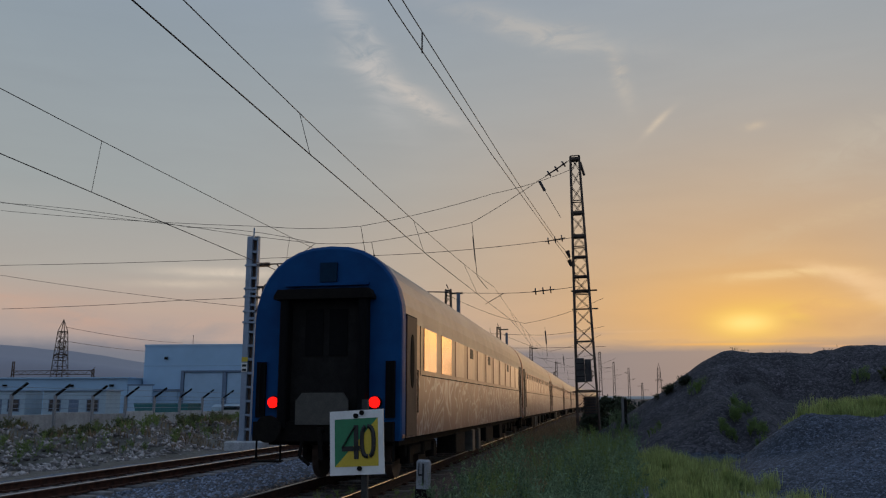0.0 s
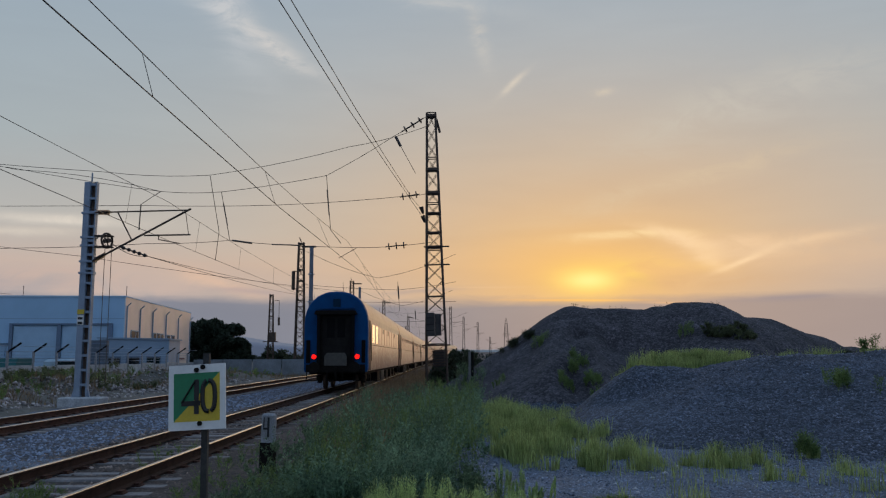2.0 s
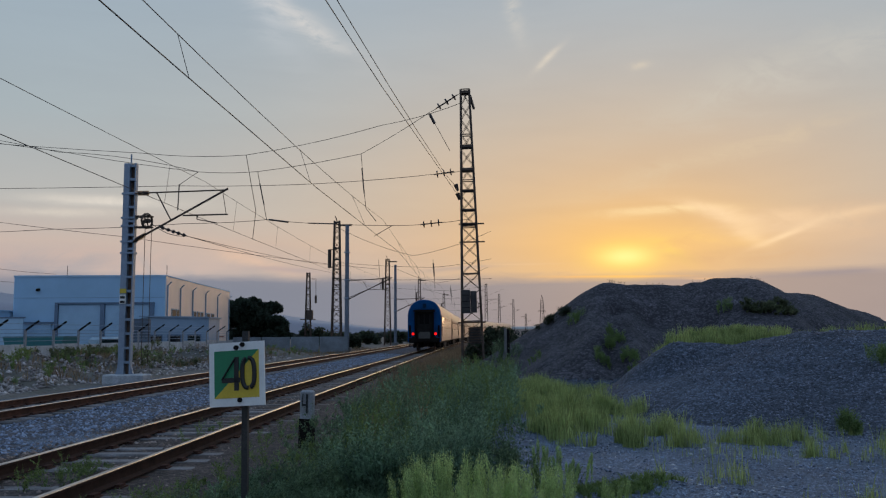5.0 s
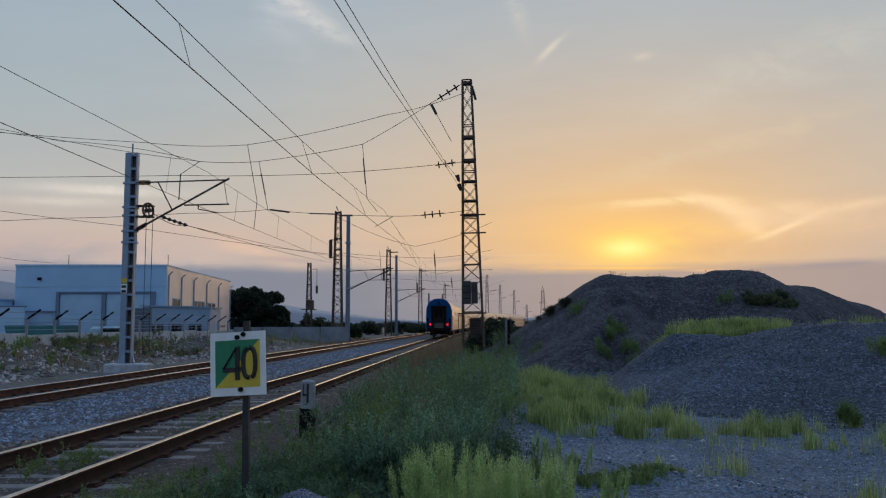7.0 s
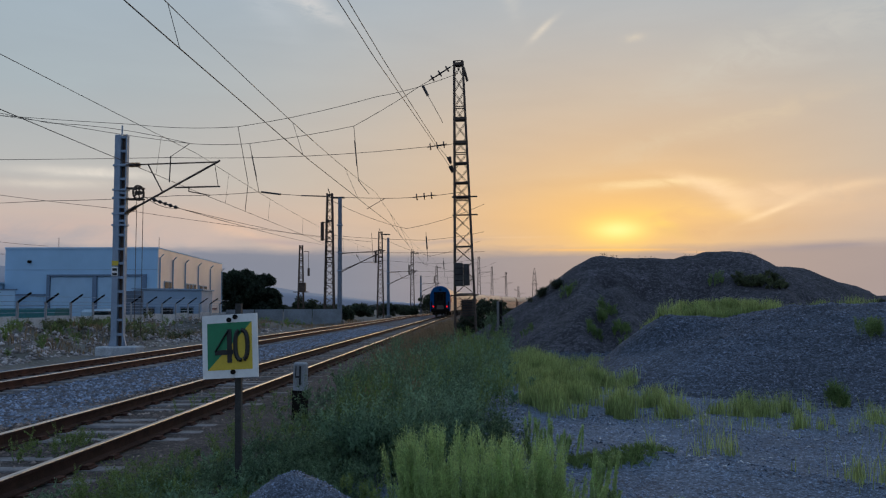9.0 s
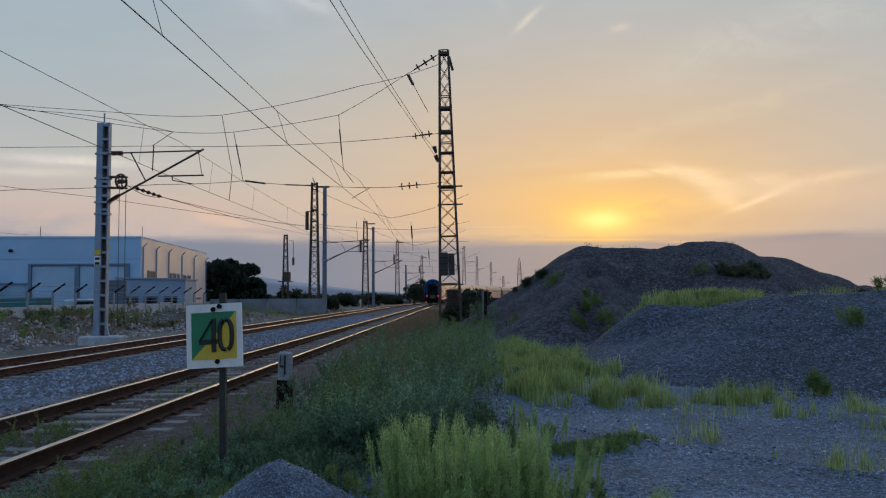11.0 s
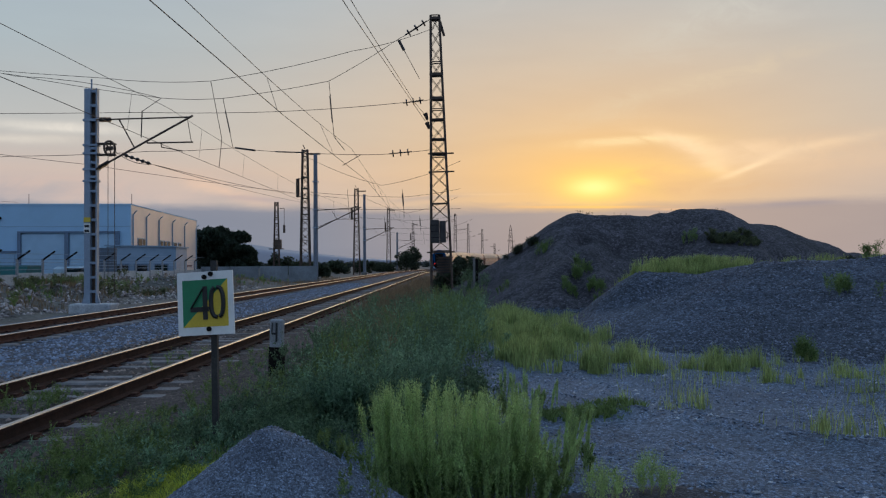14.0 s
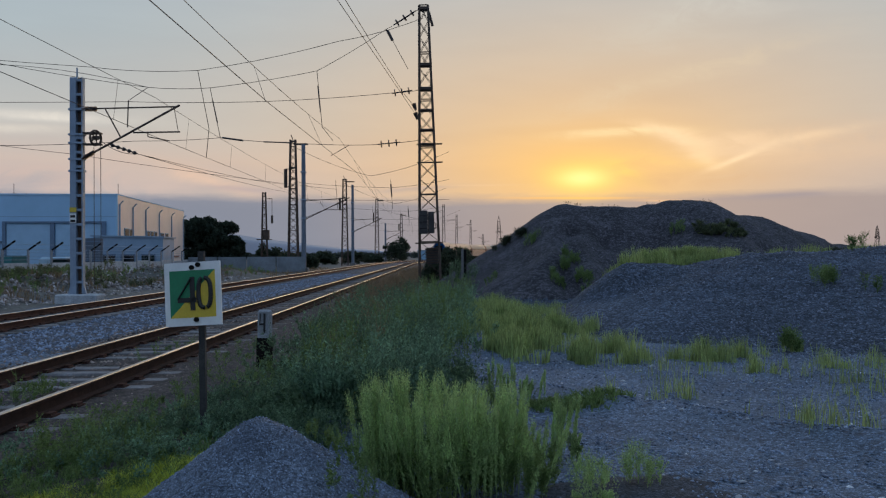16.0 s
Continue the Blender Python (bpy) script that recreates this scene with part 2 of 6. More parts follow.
BALLAST = material("ballast_bed", (0.105, 0.115, 0.14), (0.06, 0.066, 0.082), 0.95, scale=2.0, bump=1.0, bump_scale=20, grit=0.5, pebble=18)
DIRT = material("track_dirt", (0.092, 0.071, 0.061), (0.042, 0.034, 0.031), 0.95, scale=1.6, bump=0.9, bump_scale=22, grit=0.6, pebble=16)
FIELD = material("field_earth", (0.155, 0.145, 0.125), (0.085, 0.080, 0.066), 0.95, scale=0.25, bump=0.8, bump_scale=6)
RUBBLE = material("rubble", (0.25, 0.195, 0.165), (0.10, 0.077, 0.066), 0.95, scale=3, bump=0.6, bump_scale=30, vary=0.75)
RUST = material("rusty_rail", (0.10, 0.044, 0.030), (0.042, 0.022, 0.017), 0.9, scale=5, bump=0.3, bump_scale=70, spec=0.2)
RUST_DARK = material("dark_rail_rust", (0.058, 0.030, 0.023), (0.028, 0.017, 0.014), 0.9, scale=5, bump=0.3, bump_scale=70, spec=0.15)
RAILTOP = material("polished_rail_head", (0.37, 0.39, 0.43), (0.25, 0.26, 0.285), 0.28, 1.0, scale=3, bump=0.05, bump_scale=60, stretch=(1, 0.1, 1))
SLEEPER = material("concrete_sleeper", (0.21, 0.20, 0.20), (0.075, 0.068, 0.065), 0.9, scale=2.2, bump=0.4, bump_scale=45, vary=0.45)
IRON = material("weathered_iron", (0.105, 0.070, 0.050), (0.055, 0.040, 0.032), 0.75, 0.15, scale=4, bump=0.2)
ZINC = material("galvanised_steel", (0.27, 0.34, 0.43), (0.20, 0.26, 0.34), 0.55, 0.3, scale=2.5, bump=0.1)
WIRE = material("dark_wire", (0.035, 0.032, 0.032), None, 0.5, 0.5, bump=0)
CERAMIC = material("insulator", (0.035, 0.022, 0.02), None, 0.35, bump=0)
CONCRETE = material("concrete", (0.21, 0.21, 0.205), (0.12, 0.12, 0.118), 0.9, scale=2.5, bump=0.3, bump_scale=35, vary=0.2)
BLUE = material("blue_coach_paint", (0.001, 0.070, 0.215), (0.001, 0.046, 0.15), 0.5, scale=1.4, bump=0.03, grit=0.3, spec=0.1)
ROOF = material("grey_coach_roof", (0.25, 0.235, 0.225), (0.17, 0.16, 0.155), 0.45, 0.0, scale=1.2, bump=0.05, spec=0.45)
RUBBER = material("black_rubber", (0.008, 0.008, 0.009), None, 0.85, bump=0.1, spec=0.08)
BLACK = material("black_underframe", (0.008, 0.007, 0.007), (0.014, 0.012, 0.010), 0.85, bump=0.2, spec=0.1)
GREYDOOR = material("grimy_grey_door", (0.022, 0.021, 0.020), (0.012, 0.011, 0.011), 0.85, scale=3, bump=0.05, spec=0.08)
PLATE = material("worn_plate", (0.085, 0.080, 0.068), (0.05, 0.048, 0.042), 0.6, 0.2, scale=5, bump=0.1)
GLASS = material("dark_window_glass", (0.015, 0.017, 0.02), None, 0.06, bump=0, spec=0.9)
LAMP_RED = glowing("red_tail_lamp", (1.0, 0.006, 0.003), 2.2)
WHITE = material("white_enamel", (0.78, 0.78, 0.76), (0.68, 0.68, 0.66), 0.45, scale=6, bump=0.02, grit=0.08)
GREEN = material("green_enamel", (0.012, 0.20, 0.085), (0.010, 0.165, 0.07), 0.45, scale=6, bump=0.02, grit=0.15)
YELLOW = material("yellow_enamel", (0.62, 0.45, 0.035), (0.54, 0.39, 0.03), 0.45, scale=6, bump=0.02, grit=0.15)
INK = material("black_lettering", (0.012, 0.012, 0.012), None, 0.5, bump=0)
POST = material("weathered_post", (0.050, 0.048, 0.046), (0.026, 0.026, 0.026), 0.85, scale=9, bump=0.2)
# pale walls: cool skylight is put into CLAD, warm low sun into CLAD2
CLAD = material("skylit_blue_cladding", (0.33, 0.53, 0.72), (0.29, 0.47, 0.64), 0.65, scale=0.4, bump=0.05, grit=0.12)
CLAD2 = material("sunlit_cream_cladding", (0.74, 0.60, 0.53), (0.66, 0.54, 0.47), 0.5, scale=0.4, bump=0.05, grit=0.15)
CLAD3 = material("slate_cladding", (0.25, 0.35, 0.47), (0.20, 0.29, 0.39), 0.65, scale=0.6, bump=0.05, grit=0.2)
SHUTTER = material("roller_shutter", (0.36, 0.54, 0.70), (0.31, 0.47, 0.62), 0.6, scale=0.8, bump=0.1, grit=0.12)
FRAME = material("dark_blue_frame", (0.13, 0.20, 0.30), None, 0.5, bump=0.05, grit=0.2)
TEAL = material("teal_sheet", (0.02, 0.16, 0.17), None, 0.5, bump=0.05)
PANEL = material("fence_concrete", (0.43, 0.45, 0.47), (0.27, 0.28, 0.29), 0.9, scale=2.0, bump=0.3, bump_scale=25, vary=0.2)
CABIN = material("cabin_panel", (0.36, 0.49, 0.58), (0.30, 0.41, 0.49), 0.6, scale=1.5, bump=0.05, grit=0.2)
DULL = material("dull_pane", (0.030, 0.032, 0.036), (0.02, 0.02, 0.022), 0.55, bump=0, spec=0.25)
CROSS = material("weathered_wall", (0.20, 0.225, 0.25), (0.13, 0.145, 0.16), 0.9, scale=1.5, bump=0.2, vary=0.2)
POSTGREY = material("fence_post_grey", (0.30, 0.32, 0.345), (0.20, 0.21, 0.225), 0.8, scale=3, bump=0.1)
# distance haze is mixed into the far leaves as a paler, bluer green
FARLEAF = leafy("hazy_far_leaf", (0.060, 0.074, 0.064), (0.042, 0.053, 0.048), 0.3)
BUSHLEAF = leafy("bush_leaf", (0.060, 0.076, 0.044), (0.036, 0.048, 0.029), 0.45)
BARK = material("bark", (0.05, 0.04, 0.03), (0.03, 0.025, 0.02), 0.9, bump=0.5, bump_scale=20)
GRASS_L = leafy("fresh_grass", (0.40, 0.47, 0.17), (0.26, 0.33, 0.12), 0.4, 1.2)
GRASS_M = leafy("mid_grass", (0.20, 0.28, 0.09), (0.12, 0.18, 0.06))
GRASS_D = leafy("weed_leaf", (0.185, 0.270, 0.145), (0.070, 0.118, 0.068), 0.5, 1.5)
BLUEWEED = leafy("blue_green_leaf", (0.23, 0.36, 0.215), (0.11, 0.185, 0.115), 0.5, 1.3)
GRASS_B = leafy("dry_grass", (0.27, 0.195, 0.115), (0.16, 0.118, 0.072))
GRASS_Y = leafy("yellow_moss", (0.62, 0.64, 0.09), (0.40, 0.45, 0.08))
OLIVE = leafy("olive_leaf", (0.165, 0.185, 0.090), (0.070, 0.085, 0.045), 0.5, 1.4)
SAGE = leafy("sage_weed", (0.44, 0.57, 0.22), (0.29, 0.40, 0.16))
TREE = leafy("tree_leaf", (0.048, 0.066, 0.042), (0.027, 0.041, 0.028), 0.45)


def coach_side():
    """Glossy beige coach side, pale scrawls of paint over the lower half."""
    mt = material("graffitied_coach_side", (0.29, 0.150, 0.108), (0.20, 0.102, 0.074), 0.34, scale=0.7, bump=0.01, bump_scale=3.0, grit=0.25, spec=0.3)
    n, l = mt.node_tree.nodes, mt.node_tree.links
    b = n["Principled BSDF"]
    old = b.inputs["Base Color"].links[0].from_socket
    co = n.new("ShaderNodeTexCoord")
    sp = n.new("ShaderNodeSeparateXYZ")
    l.new(co.outputs["Object"], sp.inputs[0])
    wv = n.new("ShaderNodeTexNoise")
    wv.inputs["Scale"].default_value, wv.inputs["Detail"].default_value, wv.inputs["Distortion"].default_value = 0.75, 1.0, 2.4
    l.new(co.outputs["Object"], wv.inputs["Vector"])
    rp = n.new("ShaderNodeValToRGB")
    rp.color_ramp.elements[0].position, rp.color_ramp.elements[0].color = 0.455, (0, 0, 0, 1)
    rp.color_ramp.elements[1].position, rp.color_ramp.elements[1].color = 0.54, (0, 0, 0, 1)
    e = rp.color_ramp.elements.new(0.50)
    e.color = (1, 1, 1, 1)
    l.new(wv.outputs["Fac"], rp.inputs[0])
    low = n.new("ShaderNodeMapRange")
    low.inputs[1].default_value, low.inputs[2].default_value, low.inputs[3].default_value, low.inputs[4].default_value = 1.95, 2.1, 0.7, 0.0
    l.new(sp.outputs[2], low.inputs[0])
    mu = n.new("ShaderNodeMath")
    mu.operation = "MULTIPLY"
    l.new(rp.outputs[0], mu.inputs[0])
    l.new(low.outputs[0], mu.inputs[1])
    q = n.new("ShaderNodeMix")
    q.data_type = "RGBA"
    l.new(mu.outputs[0], q.inputs[0])
    l.new(old, q.inputs[6])
    q.inputs[7].default_value = (0.55, 0.52, 0.52, 1)
    l.new(q.outputs[2], b.inputs["Base Color"])
    return mt


SIDE = coach_side()
PATCH = material("faded_blue_patch", (0.002, 0.028, 0.060), (0.002, 0.020, 0.050), 0.6, bump=0.03, spec=0.1)
# shade on the inward-turned coach ends is put into this darker door brown
DOORSHADE = material("shaded_door_paint", (0.085, 0.058, 0.052), (0.055, 0.038, 0.034), 0.6, scale=2, bump=0.03, spec=0.2)

# ---- mesh helpers ----


class Geo:
    """Gathers simple solids into one mesh."""

    def __init__(self):
        self.v, self.f = [], []

    def add(self, verts, faces):
        k = len(self.v)
        self.v += [tuple(p) for p in verts]
        self.f += [tuple(i + k for i in q) for q in faces]
        return self

    def box(self, c, s, m=None, bevel=0.0):
        x, y, z = (d / 2 for d in s)
        if bevel:
            e = bevel
            pts = [(-x + e, -y, 0), (x - e, -y, 0), (x, -y + e, 0), (x, y - e, 0), (x - e, y, 0), (-x + e, y, 0), (-x, y - e, 0), (-x, -y + e, 0)]
            vs = [Vector((p[0], p[1], -z)) for p in pts] + [Vector((p[0], p[1], z - e)) for p in pts]
            vs += [Vector((p[0] * (1 - e / x), p[1] * (1 - e / y), z)) for p in pts]
            fs = [tuple(range(7, -1, -1)), tuple(range(16, 24))]
            for r in (0, 8):
                fs += [(r + i, r + (i + 1) % 8, r + 8 + (i + 1) % 8, r + 8 + i) for i in range(8)]
        else:
            vs = [Vector((sx * x, sy * y, sz * z)) for sz in (-1, 1) for sy in (-1, 1) for sx in (-1, 1)]
            fs = [(0, 2, 3, 1), (4, 5, 7, 6), (0, 1, 5, 4), (2, 6, 7, 3), (0, 4, 6, 2), (1, 3, 7, 5)]
        if m is not None:
            vs = [m @ p for p in vs]
        return self.add([p + Vector(c) for p in vs], fs)

    def bar(self, a, b, r, n=6, r2=None):
        a, b = Vector(a), Vector(b)
        d = b - a
        q = d.to_track_quat("Z", "Y").to_matrix()
        r2 = r if r2 is None else r2
        ring = [q @ Vector((math.cos(6.28318 * i / n), math.sin(6.28318 * i / n), 0)) for i in range(n)]
        vs = [a + p * r for p in ring] + [b + p * r2 for p in ring]
        fs = [(i, (i + 1) % n, n + (i + 1) % n, n + i) for i in range(n)] + [tuple(range(n - 1, -1, -1)), tuple(range(n, 2 * n))]
        return self.add(vs, fs)

    def strip(self, a, b, w, t):
        """A flat bar from a to b."""
        a, b = Vector(a), Vector(b)
        q = (b - a).to_track_quat("Z", "Y").to_matrix()
        return self.box((a + b) / 2, (w, t, (b - a).length), q)

    def prism(self, pts, y0, y1):
        """An outline in x, z swept along y."""
        n = len(pts)
        vs = [(x, y0, z) for x, z in pts] + [(x, y1, z) for x, z in pts]
        fs = [(i, n + i, n + (i + 1) % n, (i + 1) % n) for i in range(n)] + [tuple(range(n)), tuple(range(2 * n - 1, n - 1, -1))]
        return self.add(vs, fs)

    def data(self, name, mt, smooth=False):
        me = bpy.data.meshes.new(name)
        me.from_pydata([tuple(p) for p in self.v], [], self.f)
        me.materials.append(mt)
        bm = bmesh.new()
        bm.from_mesh(me)
        bmesh.ops.recalc_face_normals(bm, faces=bm.faces)
        bm.to_mesh(me)
        bm.free()
        if smooth:
            me.polygons.foreach_set("use_smooth", [True] * len(me.polygons))
        return me

    def put(self, name, mt, parent=None, label="", smooth=False, at=None):
        ob = new(name, self.data(name, mt, smooth))
        if parent is not None:
            ob.parent = parent
        if at is not None:
            ob.matrix_basis = at
        if label:
            tagged(ob, label)
        return ob


def empty(name, m, label, category, group="", kind=""):
    ob = new(name)
    ob.matrix_basis = m
    ob.empty_display_size = 0.2
    return tagged(ob, label, category, group, kind)


def quick(name, verts, faces, mt, smooth=False):
    """A mesh from numpy arrays; faces all of one size."""
    me = bpy.data.meshes.new(name)
    n, k = faces.shape
    me.vertices.add(len(verts))
    me.vertices.foreach_set("co", verts.astype(np.float32).ravel())
    me.loops.add(n * k)
    me.loops.foreach_set("vertex_index", faces.astype(np.int32).ravel())
    me.polygons.add(n)
    me.polygons.foreach_set("loop_start", np.arange(0, n * k, k, dtype=np.int32))
    me.update(calc_edges=True)
    me.validate()
    if smooth:
        me.polygons.foreach_set("use_smooth", [True] * n)
    me.materials.append(mt)
    return new(name, me)


rng = np.random.default_rng(7)


def fbm(x, y, s, seed=0.0):
    return noise.fractal(Vector((x * s, y * s, seed)), 0.9, 2.0, 4)


# ---- ground ----


def ridge(x, y, segs):
    """Height of loose heaps: each ridge is a broken line whose flanks fall away."""
    h = 0.0
    for (ax, ay, az_), (bx, by, bz), slope in segs:
        ux, uy = bx - ax, by - ay
        k = max(0.0, min(1.0, ((x - ax) * ux + (y - ay) * uy) / (ux * ux + uy * uy)))
        d = math.hypot(x - ax - k * ux, y - ay - k * uy)
        top = az_ + (bz - az_) * k
        h = max(h, top - slope * (math.sqrt(d * d + 0.5) - 0.7))
    return h


HEAP_BACK = [((5.2, 34.2, 3.80), (6.7, 34.6, 3.76), 0.80), ((6.7, 34.6, 3.76), (8.8, 34.8, 3.72), 0.72), ((8.9, 34.8, 3.84), (9.4, 34.6, 3.84), 0.85), ((9.8, 34.5, 4.02), (11.0, 34.3, 3.97), 0.72),
             ((11.0, 34.3, 3.97), (12.2, 34.5, 3.42), 0.62), ((12.2, 34.5, 3.42), (13.6, 35, 3.30), 0.6), ((13.6, 35, 3.30), (15.3, 35.5, 2.70), 0.55), ((15.3, 35.5, 2.70), (17.0, 36, 2.1), 0.5), ((17, 36, 2.1), (26, 38, 1.8), 0.4),
             ((5.0, 33.5, 3.4), (4.3, 29, 1.9), 0.62)]
HEAP_FRONT = [((5.0, 20.6, 1.52), (6.1, 20.3, 1.42), 0.88), ((6.1, 20.3, 1.42), (7.8, 19.9, 1.74), 0.42), ((7.8, 19.9, 1.74), (11.2, 19, 1.92), 0.33),
              ((11.2, 19, 1.92), (18, 20, 1.9), 0.30), ((5.7, 22.2, 1.52), (8.0, 23.4, 1.55), 0.85), ((8.0, 23.4, 1.55), (16, 25, 1.75), 0.42)]
# washed-out channels down the flank: from, to, depth, half width
GULLIES = [((4.9, 32.0), (4.2, 25.8), 0.42, 0.42), ((6.3, 32.0), (5.4, 26.5), 0.22, 0.5), ((3.6, 32.0), (2.6, 27.5), 0.14, 0.5), ((8.3, 32.5), (7.9, 27.5), 0.16, 0.6)]


def heap_height(x, y):
    a, b = ridge(x, y, HEAP_BACK), ridge(x, y, HEAP_FRONT)
    h = max(a, b)
    if h > 0:
        k = min(1.0, h)
        h += (0.04 * fbm(x, y, 0.8) + 0.035 * fbm(x, y, 2.4, 4)) * k
        flank = max(0.0, min(1.0, (3.6 - h) / 0.8)) if a > b else 0.5
        h += k * flank * 0.11 * fbm(x, y, 0.4, 8)
        if a > b:
            for (ax, ay), (bx, by), deep, half in GULLIES:
                ux, uy = bx - ax, by - ay
                u = max(0.0, min(1.0, ((x - ax) * ux + (y - ay) * uy) / (ux * ux + uy * uy)))
                d = math.hypot(x - ax - u * ux + 0.25 * math.sin(y * 1.9), y - ay - u * uy)
                h -= deep * k * math.exp(-(d / half) ** 2)
    return h


def mound_height(x, y):
    d = math.hypot((x + 1.06) * (1.08 if x < -1.06 else 0.95), (y - 4.75) * 0.95)
    return 0.78 - 0.72 * (math.sqrt(d * d + 0.01) - 0.08) + 0.03 * fbm(x, y, 3.0)


def left_bank(x, y):
    """Low dirt banks between the far track and the fence."""
    if x > -13.8 or x < -24 or y < 14 or y > 74:
        return 0.0
    e = min(1.0, (-13.8 - x) / 2.0) * min(1.0, (x + 24) / 2.0) * min(1.0, (y - 14) / 5) * min(1.0, (74 - y) / 10)
    return e * max(0.0, 0.45 + 0.75 * fbm(x, y, 0.28, 2) + 0.2 * fbm(x, y, 1.1, 5))


def ground_height(x, y):
    near = max(0.0, 1 - math.hypot(x, y) / 60)
    d = abs((x - 1.6) * 0.69 + (y - 9.6) * 0.72)
    berm = 0.09 * math.exp(-(d / 0.3) ** 2) if 1.3 < x < 7 and y < 11 else 0.0
    return berm + 0.05 * near * fbm(x, y, 0.5) + 0.02 * near * fbm(x, y, 2.0, 3) + left_bank(x, y)


def sheet(name, xs, ys, height, mt, smooth=True):
    vs = np.array([(x, y, height(x, y)) for y in ys for x in xs])
    i = np.arange(len(xs) * len(ys)).reshape(len(ys), len(xs))
    fs = np.stack([i[:-1, :-1], i[:-1, 1:], i[1:, 1:], i[1:, :-1]], -1).reshape(-1, 4)
    return quick(name, vs, fs, mt, smooth)


xs = np.concatenate([np.array([-4500, -2000, -900, -400, -200, -110, -70, -50, -38, -30]), np.arange(-26, 14, 0.4), np.array([14, 18, 24, 34, 50, 80, 140, 300, 900, 2000, 4500])])
ys = np.concatenate([np.array([-400, -100, -30, -12]), np.arange(-6, 30, 0.35), np.arange(30, 78, 0.9), np.array([80, 90, 110, 140, 180, 240, 340, 500, 800, 1400, 2500, 4700])])
ground = sheet("ground", xs, ys, ground_height, GRAVEL)
tagged(ground, "grey gravel yard running out into dark flat fields", "ground", kind="structure")
ground.data.materials.append(FIELD)
cs = np.array([p.center[:2] for p in ground.data.polygons])
ground.data.polygons.foreach_set("material_index", ((cs[:, 0] < -13.2) | (cs[:, 1] > 48) | (cs[:, 0] > 30)).astype(np.int32))

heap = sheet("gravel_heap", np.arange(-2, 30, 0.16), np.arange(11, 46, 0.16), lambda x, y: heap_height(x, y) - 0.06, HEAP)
heap.data.materials.append(HEAP_SOIL)
hc = [p.center for p in heap.data.polygons]
heap.data.polygons.foreach_set("material_index", [int(ridge(c.x, c.y, HEAP_BACK) + 0.25 * fbm(c.x, c.y, 0.6, 6) > ridge(c.x, c.y, HEAP_FRONT) and c.z > 0.25) for c in hc])
tagged(heap, "large dark heap of loose gravel with eroded flanks", "gravel heap")
FINE_GRAVEL = material("fine_gravel", (0.150, 0.180, 0.232), (0.090, 0.110, 0.148), 0.9, scale=3, bump=0.8, bump_scale=60, grit=0.5, pebble=85)
mound = sheet("gravel_mound", np.arange(-3.2, 1.0, 0.06), np.arange(3.2, 6.8, 0.06), lambda x, y: max(mound_height(x, y), -0.1) - 0.02, FINE_GRAVEL)
tagged(mound, "small grey gravel mound beside tall weeds", "gravel mound")

SOIL = material("damp_earth", (0.055, 0.066, 0.084), (0.030, 0.036, 0.046), 0.95, scale=3, bump=0.7, bump_scale=30, grit=0.5, pebble=30)


def soil_height(x, y):
    d = math.hypot((x - 1.3) / 0.75, (y - 5.75) / 0.6) + 0.5 * fbm(x, y, 1.6, 14)
    return ground_height(x, y) + 0.03 * min(0.6, 0.85 - d) if d < 1.2 else ground_height(x, y) - 0.05


patch_soil = sheet("soil_patch", np.arange(0.2, 2.6, 0.05), np.arange(4.7, 6.9, 0.05), soil_height, SOIL)
tagged(patch_soil, "patch of dark damp earth on the gravel", "soil", kind="structure")

# ---- tracks ----
LINE = list(np.concatenate([np.arange(-10, 122, 4.0), np.arange(122, 420, 6.0)]))


def along(offset, y):
    """A point of a track's middle plus offset, on the plan."""
    b, a = bend(y)
    return offset + b, y


def swept(outline, offset, ys):
    """An outline in x, z drawn along the line."""
    g, n = Geo(), len(outline)
    for y in ys:
        x0, y0 = along(offset, y)
        a = bend(y)[1]
        g.v += [(x0 + px * math.cos(a), y0 - px * math.sin(a), pz) for px, pz in outline]
    for k in range(len(ys) - 1):
        g.f += [(k * n + i, k * n + (i + 1) % n, (k + 1) * n + (i + 1) % n, (k + 1) * n + i) for i in range(n)]
    g.f += [tuple(range(n)), tuple(range(len(g.v) - 1, len(g.v) - n - 1, -1))]
    return g


RAIL_FOOT = [(-0.075, -0.17), (0.075, -0.17), (0.075, -0.155), (0.012, -0.135), (0.012, -0.05), (0.036, -0.04), (0.036, -0.012), (-0.036, -0.012), (-0.036, -0.04), (-0.012, -0.05), (-0.012, -0.135), (-0.075, -0.155)]
RAIL_HEAD = [(-0.030, -0.012), (0.030, -0.012), (0.026, -0.004), (0.020, 0.0), (-0.020, 0.0), (-0.026, -0.004)]


def sleeper_mesh():
    g = Geo()
    g.box((0, 0, 0), (2.5, 0.26, 0.16), bevel=0.025)
    return g.data("sleeper", SLEEPER)


def clip_mesh():
    g = Geo()
    for s in (-0.11, 0.11):
        g.box((s, 0, 0.02), (0.07, 0.14, 0.04))
    g.box((0, 0, 0.005), (0.34, 0.17, 0.02))
    return g.data("rail_plate", RUST)


SLEEPER_ME, PLATE_ME = sleeper_mesh(), clip_mesh()


